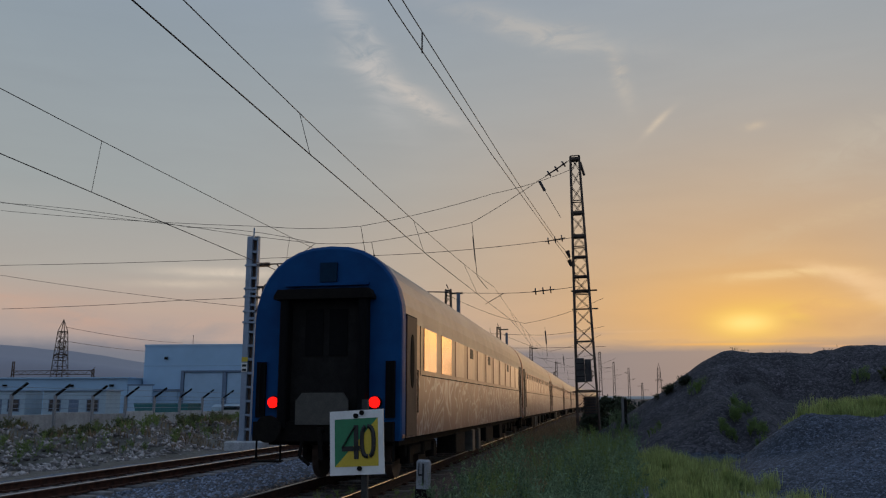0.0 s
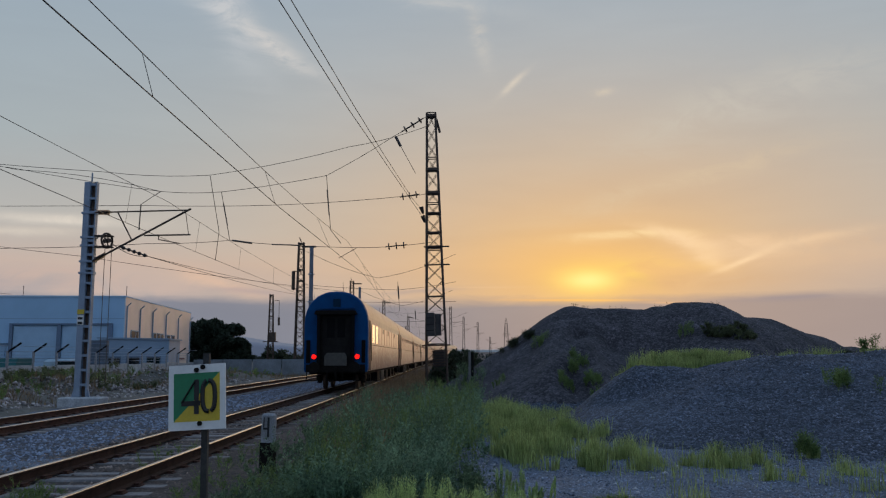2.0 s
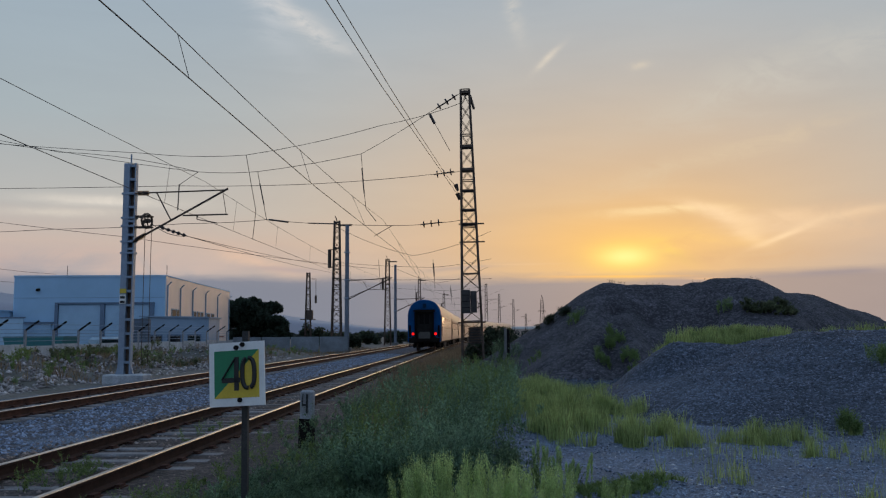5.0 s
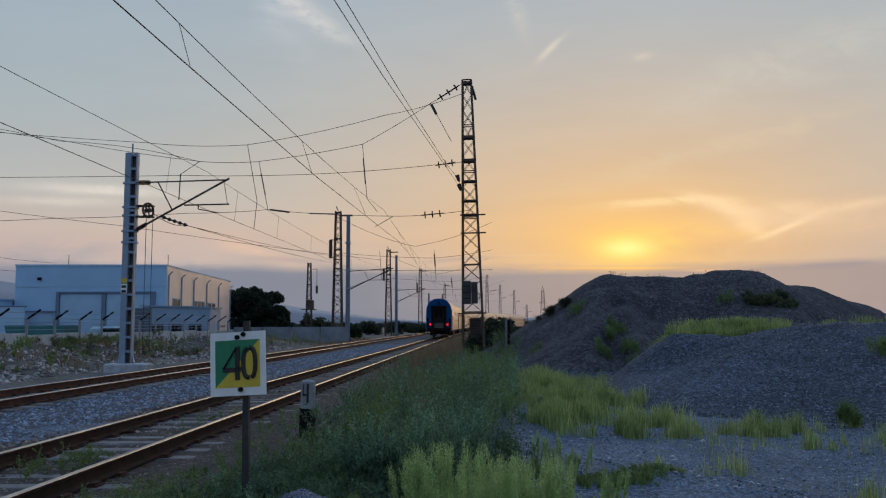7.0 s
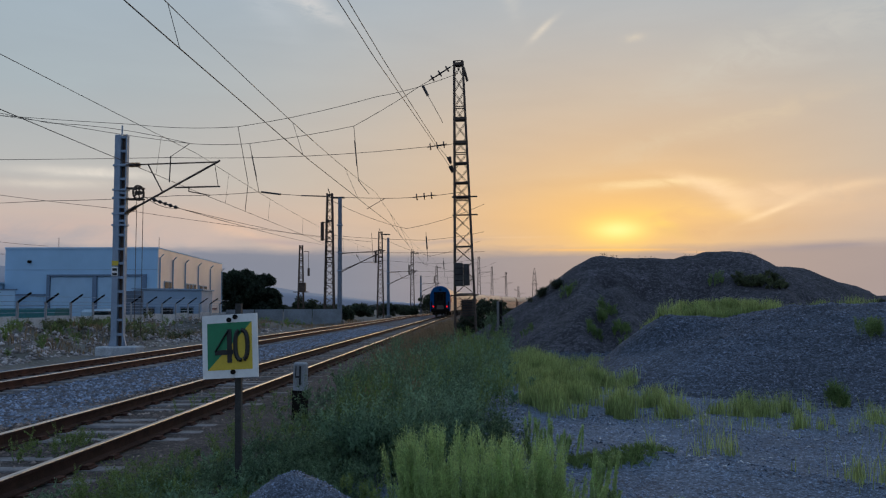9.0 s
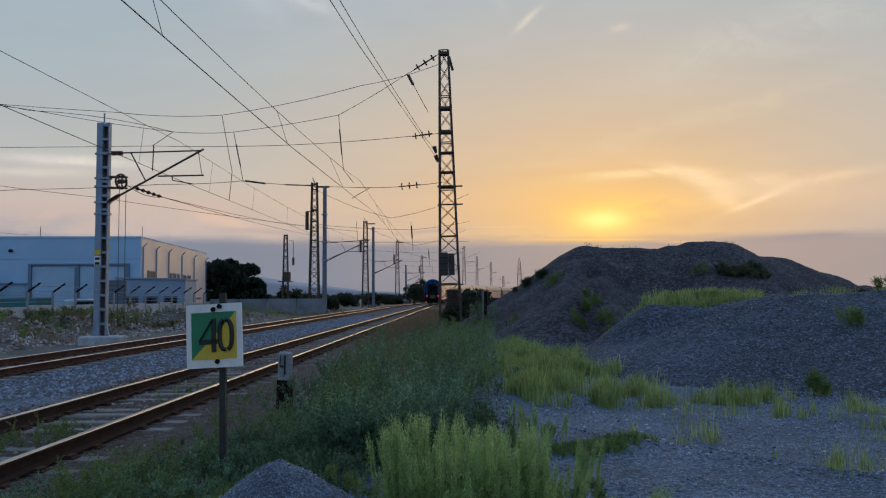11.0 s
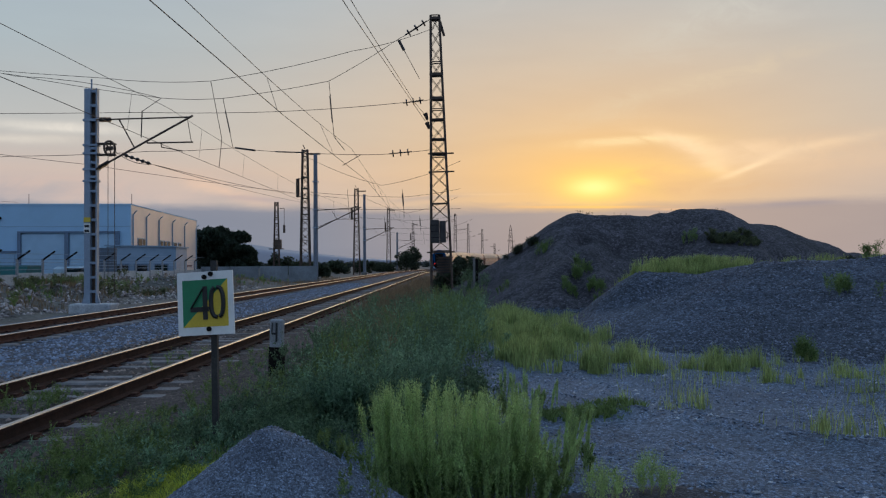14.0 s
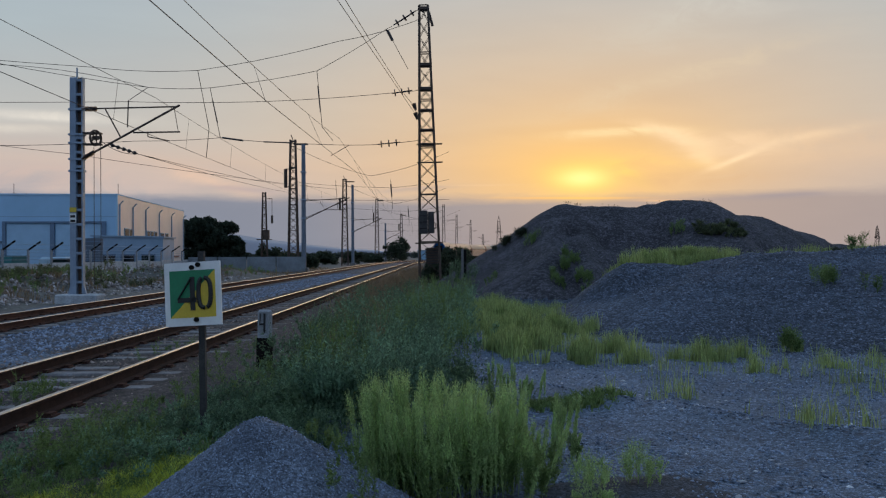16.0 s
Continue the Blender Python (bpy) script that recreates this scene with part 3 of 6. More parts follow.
def track(name, offset, label, lift, first, last):
    t = empty(name, pose(0, 0, 0), label, "railway track", kind="structure")
    for s in (-0.7525, 0.7525):
        r = swept([(px + s, pz + RAIL) for px, pz in RAIL_FOOT], offset, LINE).put("rail", RUST if offset == FAR else RUST_DARK, t, "rusty brown rail")
        swept([(px + s, pz + RAIL) for px, pz in RAIL_HEAD], offset, LINE).put("rail_head", RAILTOP, r, "polished rail head")
    y = first
    while y < last:
        x0, y0 = along(offset, y)
        ob = new("sleeper", SLEEPER_ME)
        ob.parent = t
        ob.matrix_basis = pose(x0 + rng.normal(0, 0.015), y0, RAIL - 0.17 - 0.08 - lift - abs(rng.normal(0, 0.026 if lift else 0.006)), rng.normal(0, 0.3), rng.normal(0, 0.3), rng.normal(0, 0.5) - math.degrees(bend(y)[1]))
        if y < 40:
            for s in (-0.7525, 0.7525):
                c = new("rail_plate", PLATE_ME)
                c.parent = ob
                c.matrix_basis = pose(s, 0, 0.082)
        y += 0.62
    return t


def bed(name, offset, outline, mt, label):
    return tagged(swept(outline, offset, LINE).put(name, mt, smooth=False), label, "track bed", kind="structure")


bed("trackbed_near", NEAR, [(-2.2, -0.05), (-1.7, 0.012), (1.55, 0.05), (2.5, 0.06), (3.0, -0.08)], DIRT, "brown dirty old track bed with stones")
bed("trackbed_far", FAR, [(-2.9, -0.05), (-1.5, 0.012), (1.35, 0.012), (1.75, 0.05), (3.75, 0.02), (3.8, -0.05)], BALLAST, "blue-grey crushed stone track bed")
track("track_near", NEAR, "old track with bright rail heads and half-buried sleepers", 0.006, 1.0, 75)
track("track_far", FAR, "rusty brown track on crushed stone", 0.0, 6.0, 60)


def stones(name, n, place, size, mt, label, flat=0.7):
    """Loose stones: rough eight-sided lumps, each turned its own way."""
    base = np.array([(1, 0, 0), (-1, 0, 0), (0, 1, 0), (0, -1, 0), (0, 0, 1), (0, 0, -1)], float)
    tri = np.array([(0, 2, 4), (2, 1, 4), (1, 3, 4), (3, 0, 4), (2, 0, 5), (1, 2, 5), (3, 1, 5), (0, 3, 5)])
    p = place(n)
    n = len(p)
    v = base[None] * rng.uniform(0.55, 1.25, (n, 6, 1)) + rng.normal(0, 0.18, (n, 6, 3))
    v *= (rng.uniform(*size, (n, 1, 1)) * np.array([1, 1, flat]))
    a = rng.uniform(0, 6.28, n)
    c, s = np.cos(a)[:, None], np.sin(a)[:, None]
    v = np.stack([v[..., 0] * c - v[..., 1] * s, v[..., 0] * s + v[..., 1] * c, v[..., 2]], -1) + p[:, None, :]
    f = (tri[None] + 6 * np.arange(n)[:, None, None]).reshape(-1, 3)
    return tagged(quick(name, v.reshape(-1, 3), f, mt), label, "stones", kind="stuff")


def spread(x0, x1, y0, y1, z, power=1.7):
    """Places in a strip, denser towards its near end."""
    def place(n):
        y = y0 + (y1 - y0) * rng.random(n) ** power
        x = rng.uniform(x0, x1, n)
        return np.stack([x, y, [z(a, b) for a, b in zip(x, y)]], -1)
    return place


def far_bed_z(x, y):
    d = x - FAR
    if abs(d) < 1.4:
        return -0.02
    return 0.05 - 0.03 * (d - 1.4) / 2.3 if d > 0 else 0.01 - 0.04 * (-d - 1.4)


stones("ballast_stones", 26000, spread(FAR - 2.8, FAR + 3.7, 8, 70, far_bed_z), (0.025, 0.055), STONE, "blue-grey crushed track stones")
stones("dirty_stones", 26000, spread(NEAR - 2.2, NEAR + 2.8, 3, 45, lambda x, y: 0.012), (0.012, 0.062), RUBBLE, "brownish stones lying among the sleepers")
stones("yard_stones", 34000, spread(-0.2, 9, 4.2, 22, lambda x, y: ground_height(x, y)), (0.007, 0.024), STONE, "small grey and white yard stones", 0.6)
HEAP_STONE = material("heap_stone", (0.19, 0.21, 0.265), (0.085, 0.095, 0.125), 0.9, scale=4, bump=0.4, bump_scale=40, vary=0.6)
stones("heap_stones", 30000, spread(4.5, 16, 13, 24, lambda x, y: heap_height(x, y) - 0.06 if heap_height(x, y) > 0.02 else ground_height(x, y), 1.2), (0.010, 0.038), HEAP_STONE, "grey stones lying on the heap")
WHITE_STONE = material("pale_stone", (0.55, 0.56, 0.58), (0.38, 0.39, 0.41), 0.8, scale=8, bump=0.3, vary=0.3)
stones("white_stones", 900, spread(-0.5, 9, 4.5, 22, ground_height, 1.3), (0.012, 0.04), WHITE_STONE, "scattered whitish stones and scraps", 0.5)
stones("mound_stones", 11000, spread(-2.2, 0.6, 3.6, 6, lambda x, y: max(mound_height(x, y) - 0.02, 0.0), 1.0), (0.004, 0.011), STONE, "fine grey stones on the mound")
BANKSTONE = material("pale_rubble", (0.42, 0.385, 0.375), (0.17, 0.15, 0.142), 0.95, scale=2.5, bump=0.6, bump_scale=30, vary=0.7)
stones("rubble_stones", 13000, spread(-22, -13.8, 17, 60, ground_height), (0.025, 0.13), BANKSTONE, "broken brick and concrete rubble")

# ---- the train ----
HALF = 1.42


def coach_outline(half=HALF, low=0.82):
    pts = [(-half + 0.03, low), (half - 0.03, low), (half, low + 0.12), (half, 2.98)]
    for i in range(1, 16):
        a = math.pi * i / 16
        c, s = math.cos(a), math.sin(a)
        pts.append((half * math.copysign(abs(c) ** 0.86, c), 2.98 + 1.40 * abs(s) ** 0.97))
    pts += [(-half, 2.98), (-half, low + 0.12)]
    return pts


COACH = 24.3


def wheelset(parent, y):
    ax = Geo().bar((-0.95, 0, 0), (0.95, 0, 0), 0.08, 10).put("axle", BLACK, parent, at=pose(0, y, 0.46))
    for s in (-0.75, 0.75):
        g = Geo().bar((s - 0.065, 0, 0), (s + 0.065, 0, 0), 0.46, 28)
        w = g.put("wheel", IRON, ax)
    return ax


def coach(last, blue):
    """A coach with its rear face at y = 0, running towards +y; z from the rail head."""
    e = empty("railway_coach", pose(NEAR, 0, RAIL),
              "blue and beige sleeping coach with graffiti and red tail lamps" if last else "beige passenger coach with a grey roof", "train coach", "coaches of the train")
    # sides, roof and ends
    wall = [(HALF, 0.86), (HALF, 2.98), (HALF - 0.05, 2.98), (HALF - 0.05, 0.86)]
    g = Geo()
    g.prism(wall, 0.12, COACH - 0.1)
    g.put("side_wall", SIDE, e, "beige side wall with pale graffiti")
    g = Geo()
    g.prism([(-x, z) for x, z in wall], 0.12, COACH - 0.1)
    g.put("side_wall", SIDE, e)
    arc = coach_outline()[3:-1]
    inner = [(x * 0.96, 2.94 + (z - 2.98) * 0.97) for x, z in reversed(arc)]
    Geo().prism(arc + inner, 0.10, COACH - 0.1).put("roof", ROOF, e, "dull grey curved roof", smooth=False)
    # rounded rear end: rings that draw in towards the face
    g, full = Geo(), coach_outline()
    n = len(full)
    steps = ((0.32, 1.003), (0.14, 1.002), (0.05, 0.996), (0.0, 0.98))
    for y, k in steps:
        g.v += [(x * k, y, 0.86 + (z - 0.86) * (k if z > 0.86 else 1)) for x, z in full]
    for r in range(len(steps) - 1):
        g.f += [(r * n + i, r * n + (i + 1) % n, (r + 1) * n + (i + 1) % n, (r + 1) * n + i) for i in range(n)]
    g.f += [tuple(range((len(steps) - 1) * n, len(steps) * n))]
    endw = g.put("end_wall", BLUE if blue else SIDE, e, "blue rounded end wall" if blue else "")
    Geo().prism(full, COACH - 0.16, COACH - 0.02).put("front_wall", BLUE if blue else SIDE, e)
    Geo().box((0, COACH / 2, 0.78), (2.5, COACH - 1.0, 0.14)).put("underframe", BLACK, e)
    # gangway with its rubber frame
    g = Geo()
    for s in (-1, 1):
        g.box((s * 0.74, -0.10, 2.24), (0.16, 0.34, 2.4), bevel=0.03)
    g.box((0, -0.10, 3.42), (1.64, 0.34, 0.16))
    gang = g.put("gangway_frame", RUBBER, e, "black rubber gangway frame")
    g = Geo()
    g.prism([(-0.93, 3.40), (-0.86, 3.52), (0.86, 3.52), (0.93, 3.40), (0.93, 3.34), (-0.93, 3.34)], -0.32, 0.06)
    g.put("gangway_hood", BLACK, gang)
    g = Geo()
    g.box((0, 0.02, 2.15), (1.34, 0.06, 2.45))
    door = g.put("gangway_door", GREYDOOR, e, "grimy dark gangway door")
    g = Geo()
    for s in (-0.23, 0.23):
        g.box((s, -0.02, 2.75), (0.34, 0.03, 0.85))
    g.put("door_window", RUBBER, door)
    g = Geo().prism([(-0.48, 1.10), (0.50, 1.10), (0.50, 1.52), (0.40, 1.66), (-0.36, 1.66), (-0.48, 1.52)], -0.22, -0.17)
    g.put("bridge_plate", PLATE, e, "folded worn metal bridge plate")
    Geo().box((0, -0.06, 3.63), (1.6, 0.1, 0.05)).put("rain_strip", BLUE, e)
    Geo().box((0.02, -0.03, 3.86), (0.32, 0.08, 0.36)).put("end_lamp_box", PATCH, e, "dark faded square on the blue end")
    for s in (-1, 1):
        if last:
            lamp = Geo().bar((s * 0.95, -0.10, 1.49), (s * 0.95, 0.05, 1.49), 0.115, 20).put("tail_lamp", BLACK, e, "round red tail lamp")
            Geo().bar((s * 0.95, -0.125, 1.49), (s * 0.95, -0.09, 1.49), 0.10, 20).put("lens", LAMP_RED, lamp)
        g = Geo().box((s * 1.22, -0.03, 1.72), (0.17, 0.08, 1.0))
        g.bar((s * 1.22, -0.09, 1.3), (s * 1.22, -0.09, 2.2), 0.015)
        g.put("corner_step_recess", RUBBER, e)
        b = Geo().bar((s * 0.875, -0.45, 1.03), (s * 0.875, 0.1, 1.03), 0.10, 14)
        b.bar((s * 0.875, -0.52, 1.03), (s * 0.875, -0.45, 1.03), 0.235, 22)
        b.put("buffer", BLACK, e)
        g = Geo()
        g.box((s * 1.05, -0.02, 0.45), (0.5, 0.25, 0.03))
        g.bar((s * 1.28, 0, 0.45), (s * 1.28, 0, 0.9), 0.02)
        g.bar((s * 0.82, 0, 0.45), (s * 0.82, 0, 0.9), 0.02)
        g.put("footstep", BLACK, e)
    Geo().box((0, -0.06, 0.98), (2.6, 0.2, 0.34)).put("buffer_beam", BLACK, e)
    g = Geo()
    g.bar((0, -0.35, 1.0), (0, 0.0, 1.02), 0.06)
    g.bar((0.02, -0.33, 1.0), (0.05, -0.28, 0.5), 0.045)
    for s in (-0.35, 0.3):
        g.bar((s, -0.15, 0.9), (s * 1.1, -0.2, 0.55), 0.03)
        g.bar((s * 1.1, -0.2, 0.55), (s * 0.6, -0.15, 0.4), 0.03)
    g.put("coupling", BLACK, e)
    # side doors, windows, seams
    for s in (-1, 1):
        for y in (0.75, COACH - 0.95):
            d = Geo().box((s * (HALF + 0.006), y, 1.98), (0.03, 0.86, 2.2), bevel=0.01).put("side_door", DOORSHADE, e, "side door in a brown darkened for its inward-turned shade")
            g = Geo()
            ring = [(0.15 * math.cos(a), 0.5 * math.copysign(abs(math.sin(a)) ** 0.6, math.sin(a))) for a in [6.28318 * i / 20 for i in range(20)]]
            g.v = [(s * (HALF + 0.012), y + p, 2.25 + q) for p, q in ring] + [(s * (HALF + 0.03), y + p, 2.25 + q) for p, q in ring]
            g.f = [tuple(range(20)), tuple(range(20, 40))] + [(i, (i + 1) % 20, 20 + (i + 1) % 20, 20 + i) for i in range(20)]
            g.put("door_window", RUBBER, d, "tall dark oval window")
            g = Geo().bar((s * (HALF + 0.05), y + 0.38, 1.3), (s * (HALF + 0.05), y + 0.38, 2.1), 0.014)
            g.put("handrail", BLACK, d)
            g = Geo()
            for yy in (y - 0.45, y + 0.45):
                g.box((s * (HALF + 0.004), yy, 1.98), (0.012, 0.02, 2.24))
            g.box((s * (HALF + 0.004), y, 3.09), (0.012, 0.92, 0.02))
            g.put("door_seam", RUBBER, d)
        g = Geo()
        g.box((s * (HALF + 0.003), COACH / 2 + 0.1, 2.02), (0.012, COACH - 3.2, 0.022))
        for y in (1.55, COACH - 1.75):
            g.box((s * (HALF + 0.003), y, 2.5), (0.012, 0.022, 0.98))
        g.put("window_band_seam", RUBBER, e)
        k = 11 if last else 14
        for i in range(k):
            y = 2.55 + i * (COACH - 5.2) / (k - 1)
            small = (last and i in (3, 5, 8)) or (not last)
            w = Geo().box((s * (HALF + 0.004), y, 2.55), (0.02, 1.3 if last else 1.0, 0.86), bevel=0.008).put("window", WINDOW if last and i < 2 else WINDOW_PALE, e, "shiny mirror-like window" if last and i < 2 else "painted-over window")
            if small:
                Geo().box((s * (HALF + 0.012), y + 0.1, 2.82), (0.02, 0.55, 0.26)).put("vent_pane", DULL, w)
    # running gear and boxes under the floor
    for y in (3.4, COACH - 3.4):
        bog = Geo()
        for s in (-1, 1):
            bog.box((s * 1.0, y, 0.55), (0.14, 3.2, 0.22), bevel=0.03)
            for q in (-1.25, 1.25):
                bog.box((s * 1.02, y + q, 0.46), (0.2, 0.36, 0.34), bevel=0.03)
            bog.bar((s * 1.0, y, 0.4), (s * 1.0, y, 0.78), 0.14, 12)
        bog.box((0, y, 0.6), (2.0, 0.5, 0.2))
        b = bog.put("bogie", BLACK, e)
        for q in (-1.25, 1.25):
            wheelset(b, y + q)
    for y, w, h in ((7.2, 1.4, 0.5), (9.6, 0.5, 0.6), (10.8, 0.4, 0.6), (13.2, 1.8, 0.45), (16.5, 1.0, 0.5)):
        for s in (-1, 1):
            Geo().box((s * 1.05, y, 0.74 - h / 2), (0.5, w, h), bevel=0.03).put("underfloor_box", PLATE if y in (9.6, 10.8) else BLACK, e)
    for i in range(5):
        Geo().box((0, 3 + i * 4.4, 4.36), (0.5, 0.7, 0.12), bevel=0.04).put("roof_vent", ROOF, e)
    return e


# the gold of the mirrored sunset is put into this glass colour
WINDOW = material("sunset_gold_glass", (0.42, 0.215, 0.068), (0.30, 0.15, 0.046), 0.12, 0.9, scale=1.0, bump=0.012, bump_scale=1.5, grit=0.2)
WINDOW_PALE = material("painted_window", (0.37, 0.205, 0.155), (0.28, 0.155, 0.118), 0.30, scale=1.2, bump=0.01, bump_scale=3.0, grit=0.3, spec=0.5)
coaches = [coach(True, True), coach(False, False)]
for _ in range(5):
    coaches.append(copy_thing(coaches[1], pose(NEAR, 0, RAIL)))

# ---- masts and wires ----


def lattice_mast(x, y, h, base, tip, name_label, lean=0.0, arms=(), boxes=False, z0=-0.1, bays=0, turn=0.0, group="lattice masts"):
    """Four angle-iron legs that draw in, crossed bracing on each face."""
    e = empty("lattice_mast", pose(x, y, z0, 0, lean, turn), name_label, "catenary mast", group)
    dep = 0.75

    def at(i, z):
        w = base + (tip - base) * z / h
        return ((-1, 1, 1, -1)[i] * w / 2, (-1, -1, 1, 1)[i] * w * dep / 2, z)

    t = 0.042 if y < 60 else (0.058 if h < 17.5 else 0.08)
    for i in range(4):
        Geo().strip(at(i, 0), at(i, h), 2 * t, 2 * t).put("leg", IRON, e)
    bays = bays or int(h / 0.95)
    g, k = Geo(), 0
    for b in range(bays):
        za, zb = h * b / bays, h * (b + 1) / bays
        for i in range(4):
            j = (i + 1) % 4
            g.strip(at(i, za), at(j, zb), t, t * 0.5)
            g.strip(at(j, za), at(i, zb), t, t * 0.5)
            if b % 3 == 2:
                g.strip(at(i, zb), at(j, zb), t * 1.5, t)
    g.put("bracing", IRON, e)
    for z in (h - 0.15, h * 0.79, h * 0.705, h * 0.63, h * 0.56, h * 0.51):
        w = base + (tip - base) * z / h
        Geo().box((0, 0, z), (w + 0.12, w * dep + 0.12, 0.13 if z > h * 0.66 else 0.06)).put("collar", IRON, e)
    for (za, xa, rise) in arms:
        a = Geo().bar((0, 0, za), (xa, 0, za + rise), 0.05)
        a.bar((0, 0, za - 0.9), (xa * 0.8, 0, za + rise * 0.8), 0.035)
        a.put("arm", IRON, e)
    return e


DARKBOX = material("dark_box_paint", (0.070, 0.066, 0.064), (0.040, 0.038, 0.038), 0.7, scale=3, bump=0.1, spec=0.2)
big = lattice_mast(-0.45, 40, 13.9, 1.05, 0.42, "tall rusty lattice mast with a grey equipment box", lean=-1.1, z0=0.0, bays=18)
g = Geo().box((0, 0, 0), (0.42, 0.5, 1.12), bevel=0.03)
g.box((0.37, 0.03, -0.02), (0.30, 0.45, 1.04), bevel=0.03)
cab = g.put("equipment_box", DARKBOX, big, "dark grey steel equipment box", at=pose(-0.25, -0.55, 3.25))
for z in (-0.3, 0.0, 0.3):
    Geo().box((0.0, -0.265, z), (0.38, 0.03, 0.02)).put("box_rib", BLACK, cab)
low_case = Geo().box((0.12, -0.05, 1.62), (0.56, 0.4, 0.80), bevel=0.05).put("counterweight", DARKBOX, big, "dark stacked counterweight")
for i in range(6):
    Geo().bar((0.12, -0.05, 1.27 + i * 0.13), (0.12, -0.05, 1.33 + i * 0.13), 0.34, 12).put("weight_disc", IRON, low_case)
Geo().box((0, 0, 2.25), (1.35, 0.9, 0.06)).put("platform", IRON, big)
for z in (6.2, 7.1):
    Geo().bar((-0.5, 0, z), (0.75, 0, z), 0.04).put("crossbar", IRON, big)
Geo().bar((0.25, 0, 13.6), (0.42, 0, 12.9), 0.07).put("insulator", IRON, big)


def steel_mast(x, y, h, w, label, z0=0.0, rungs=True):
    """A mast of two channels joined by battens, like a ladder seen from the side."""
    e = empty("steel_mast", pose(x, y, z0), label, "catenary mast", "steel masts")
    Geo().box((-w * 0.26, 0, h / 2), (w * 0.5, 0.2, h), bevel=0.02).put("channel", ZINC, e)
    Geo().box((w * 0.46, 0, h / 2), (w * 0.10, 0.2, h)).put("channel", ZINC, e)
    n = int(h / 0.5)
    bat = Geo().box((0, 0, 0), (w * 0.44, 0.18, 0.09)).data("batten", ZINC)
    for i in range(n):
        ob = new("batten", bat)
        ob.parent, ob.matrix_basis = e, pose(w * 0.2, 0, 0.25 + i * (h - 0.35) / (n - 1))
    g = Geo()
    g.box((w * 0.2, 0.07, h / 2), (w * 0.44, 0.015, h))
    g.put("web", IRON, e)
    f = Geo().box((0.1, -0.05, 0.05), (1.5, 0.75, 0.58), bevel=0.05).put("footing", PANEL, e, "pale concrete footing block")
    for s in (-1, 1):
        g = Geo().prism([(s * w * 0.5, 0.25), (s * (w * 0.5 + 0.12), 0.25), (s * w * 0.5, 0.7)], -0.05, 0.05)
        g.put("gusset", ZINC, e)
    return e


LM = Vector((-12.97, 29.3, 0))
lm = steel_mast(LM.x, LM.y, 8.1, 0.46, "blue-grey steel catenary mast with a bracket and tension wheel")
for z in (4.75, 5.17, 5.75, 6.05, 6.95):
    Geo().box((0.0, 0, z), (0.54, 0.26, 0.07)).put("clamp", ZINC, lm)
g = Geo().bar((0.27, -0.25, 6.93), (3.7, -0.25, 7.0), 0.028)
g.bar((0.27, -0.25, 5.15), (3.75, -0.25, 7.05), 0.038)
g.bar((1.1, -0.25, 6.94), (1.65, -0.25, 5.92), 0.025)
g.bar((2.1, -0.25, 6.08), (3.76, -0.25, 6.1), 0.03)
g.bar((2.62, -0.25, 6.08), (2.62, -0.25, 5.93), 0.02)
g.bar((2.62, -0.25, 5.93), (3.4, -0.25, 5.78), 0.02)
g.bar((3.55, -0.25, 6.98), (3.7, -0.25, 6.1), 0.012)
g.put("bracket", IRON, lm, "dark tubular catenary bracket")
for x0, dx1, z0_, dz1 in ((0.42, 0.05, 6.93, 0.0), (0.36, 0.045, 5.20, 0.025)):
    g = Geo().bar((x0, -0.25, z0_), (x0 + 8 * dx1, -0.25, z0_ + 8 * dz1), 0.045)
    for i in range(8):
        g.bar((x0 + i * dx1, -0.25, z0_ + i * dz1), (x0 + 0.02 + i * dx1, -0.25, z0_ + i * dz1), 0.09, 10)
    g.put("insulator", CERAMIC, lm)
wheel = Geo()
ring = [(0.26 * math.cos(6.28318 * i / 20), 0.26 * math.sin(6.28318 * i / 20)) for i in range(20)]
for i in range(20):
    p, q = ring[i], ring[(i + 1) % 20]
    wheel.bar((p[0], 0, p[1]), (q[0], 0, q[1]), 0.04)
for i in range(0, 20, 4):
    wheel.bar((0, 0, 0), (ring[i][0], 0, ring[i][1]), 0.025)
wheel.bar((0, -0.12, 0), (0, 0.12, 0), 0.08, 10)
wheel.put("tension_wheel", IRON, lm, "spoked tension wheel", at=pose(0.70, -0.1, 5.92, 0, 0, 68))
g = Geo()
for z in (5.7, 6.1):
    g.box((0.55, 0, z), (0.6, 0.3, 0.05))
for x in (0.62, 0.86):
    g.bar((x, -0.05, 0.7), (x, -0.05, 5.8), 0.012)
g.put("tension_gear", IRON, lm)
Geo().bar((0.0, 0, 8.1), (0.0, 0, 8.45), 0.03).put("finial", ZINC, lm)
Geo().box((-0.11, -0.115, 3.35), (0.24, 0.02, 0.17)).put("number_plate", YELLOW, lm, "small yellow plate over a white one")
Geo().box((-0.11, -0.115, 3.05), (0.23, 0.02, 0.34)).put("number_plate", WHITE, lm)
for z in (3.12, 2.95):
    Geo().box((-0.11, -0.13, z), (0.17, 0.012, 0.09)).put("plate_bar", INK, lm)


DULLZINC = material("dull_zinc", (0.17, 0.20, 0.25), (0.12, 0.145, 0.18), 0.6, 0.25, scale=2.5, bump=0.1)


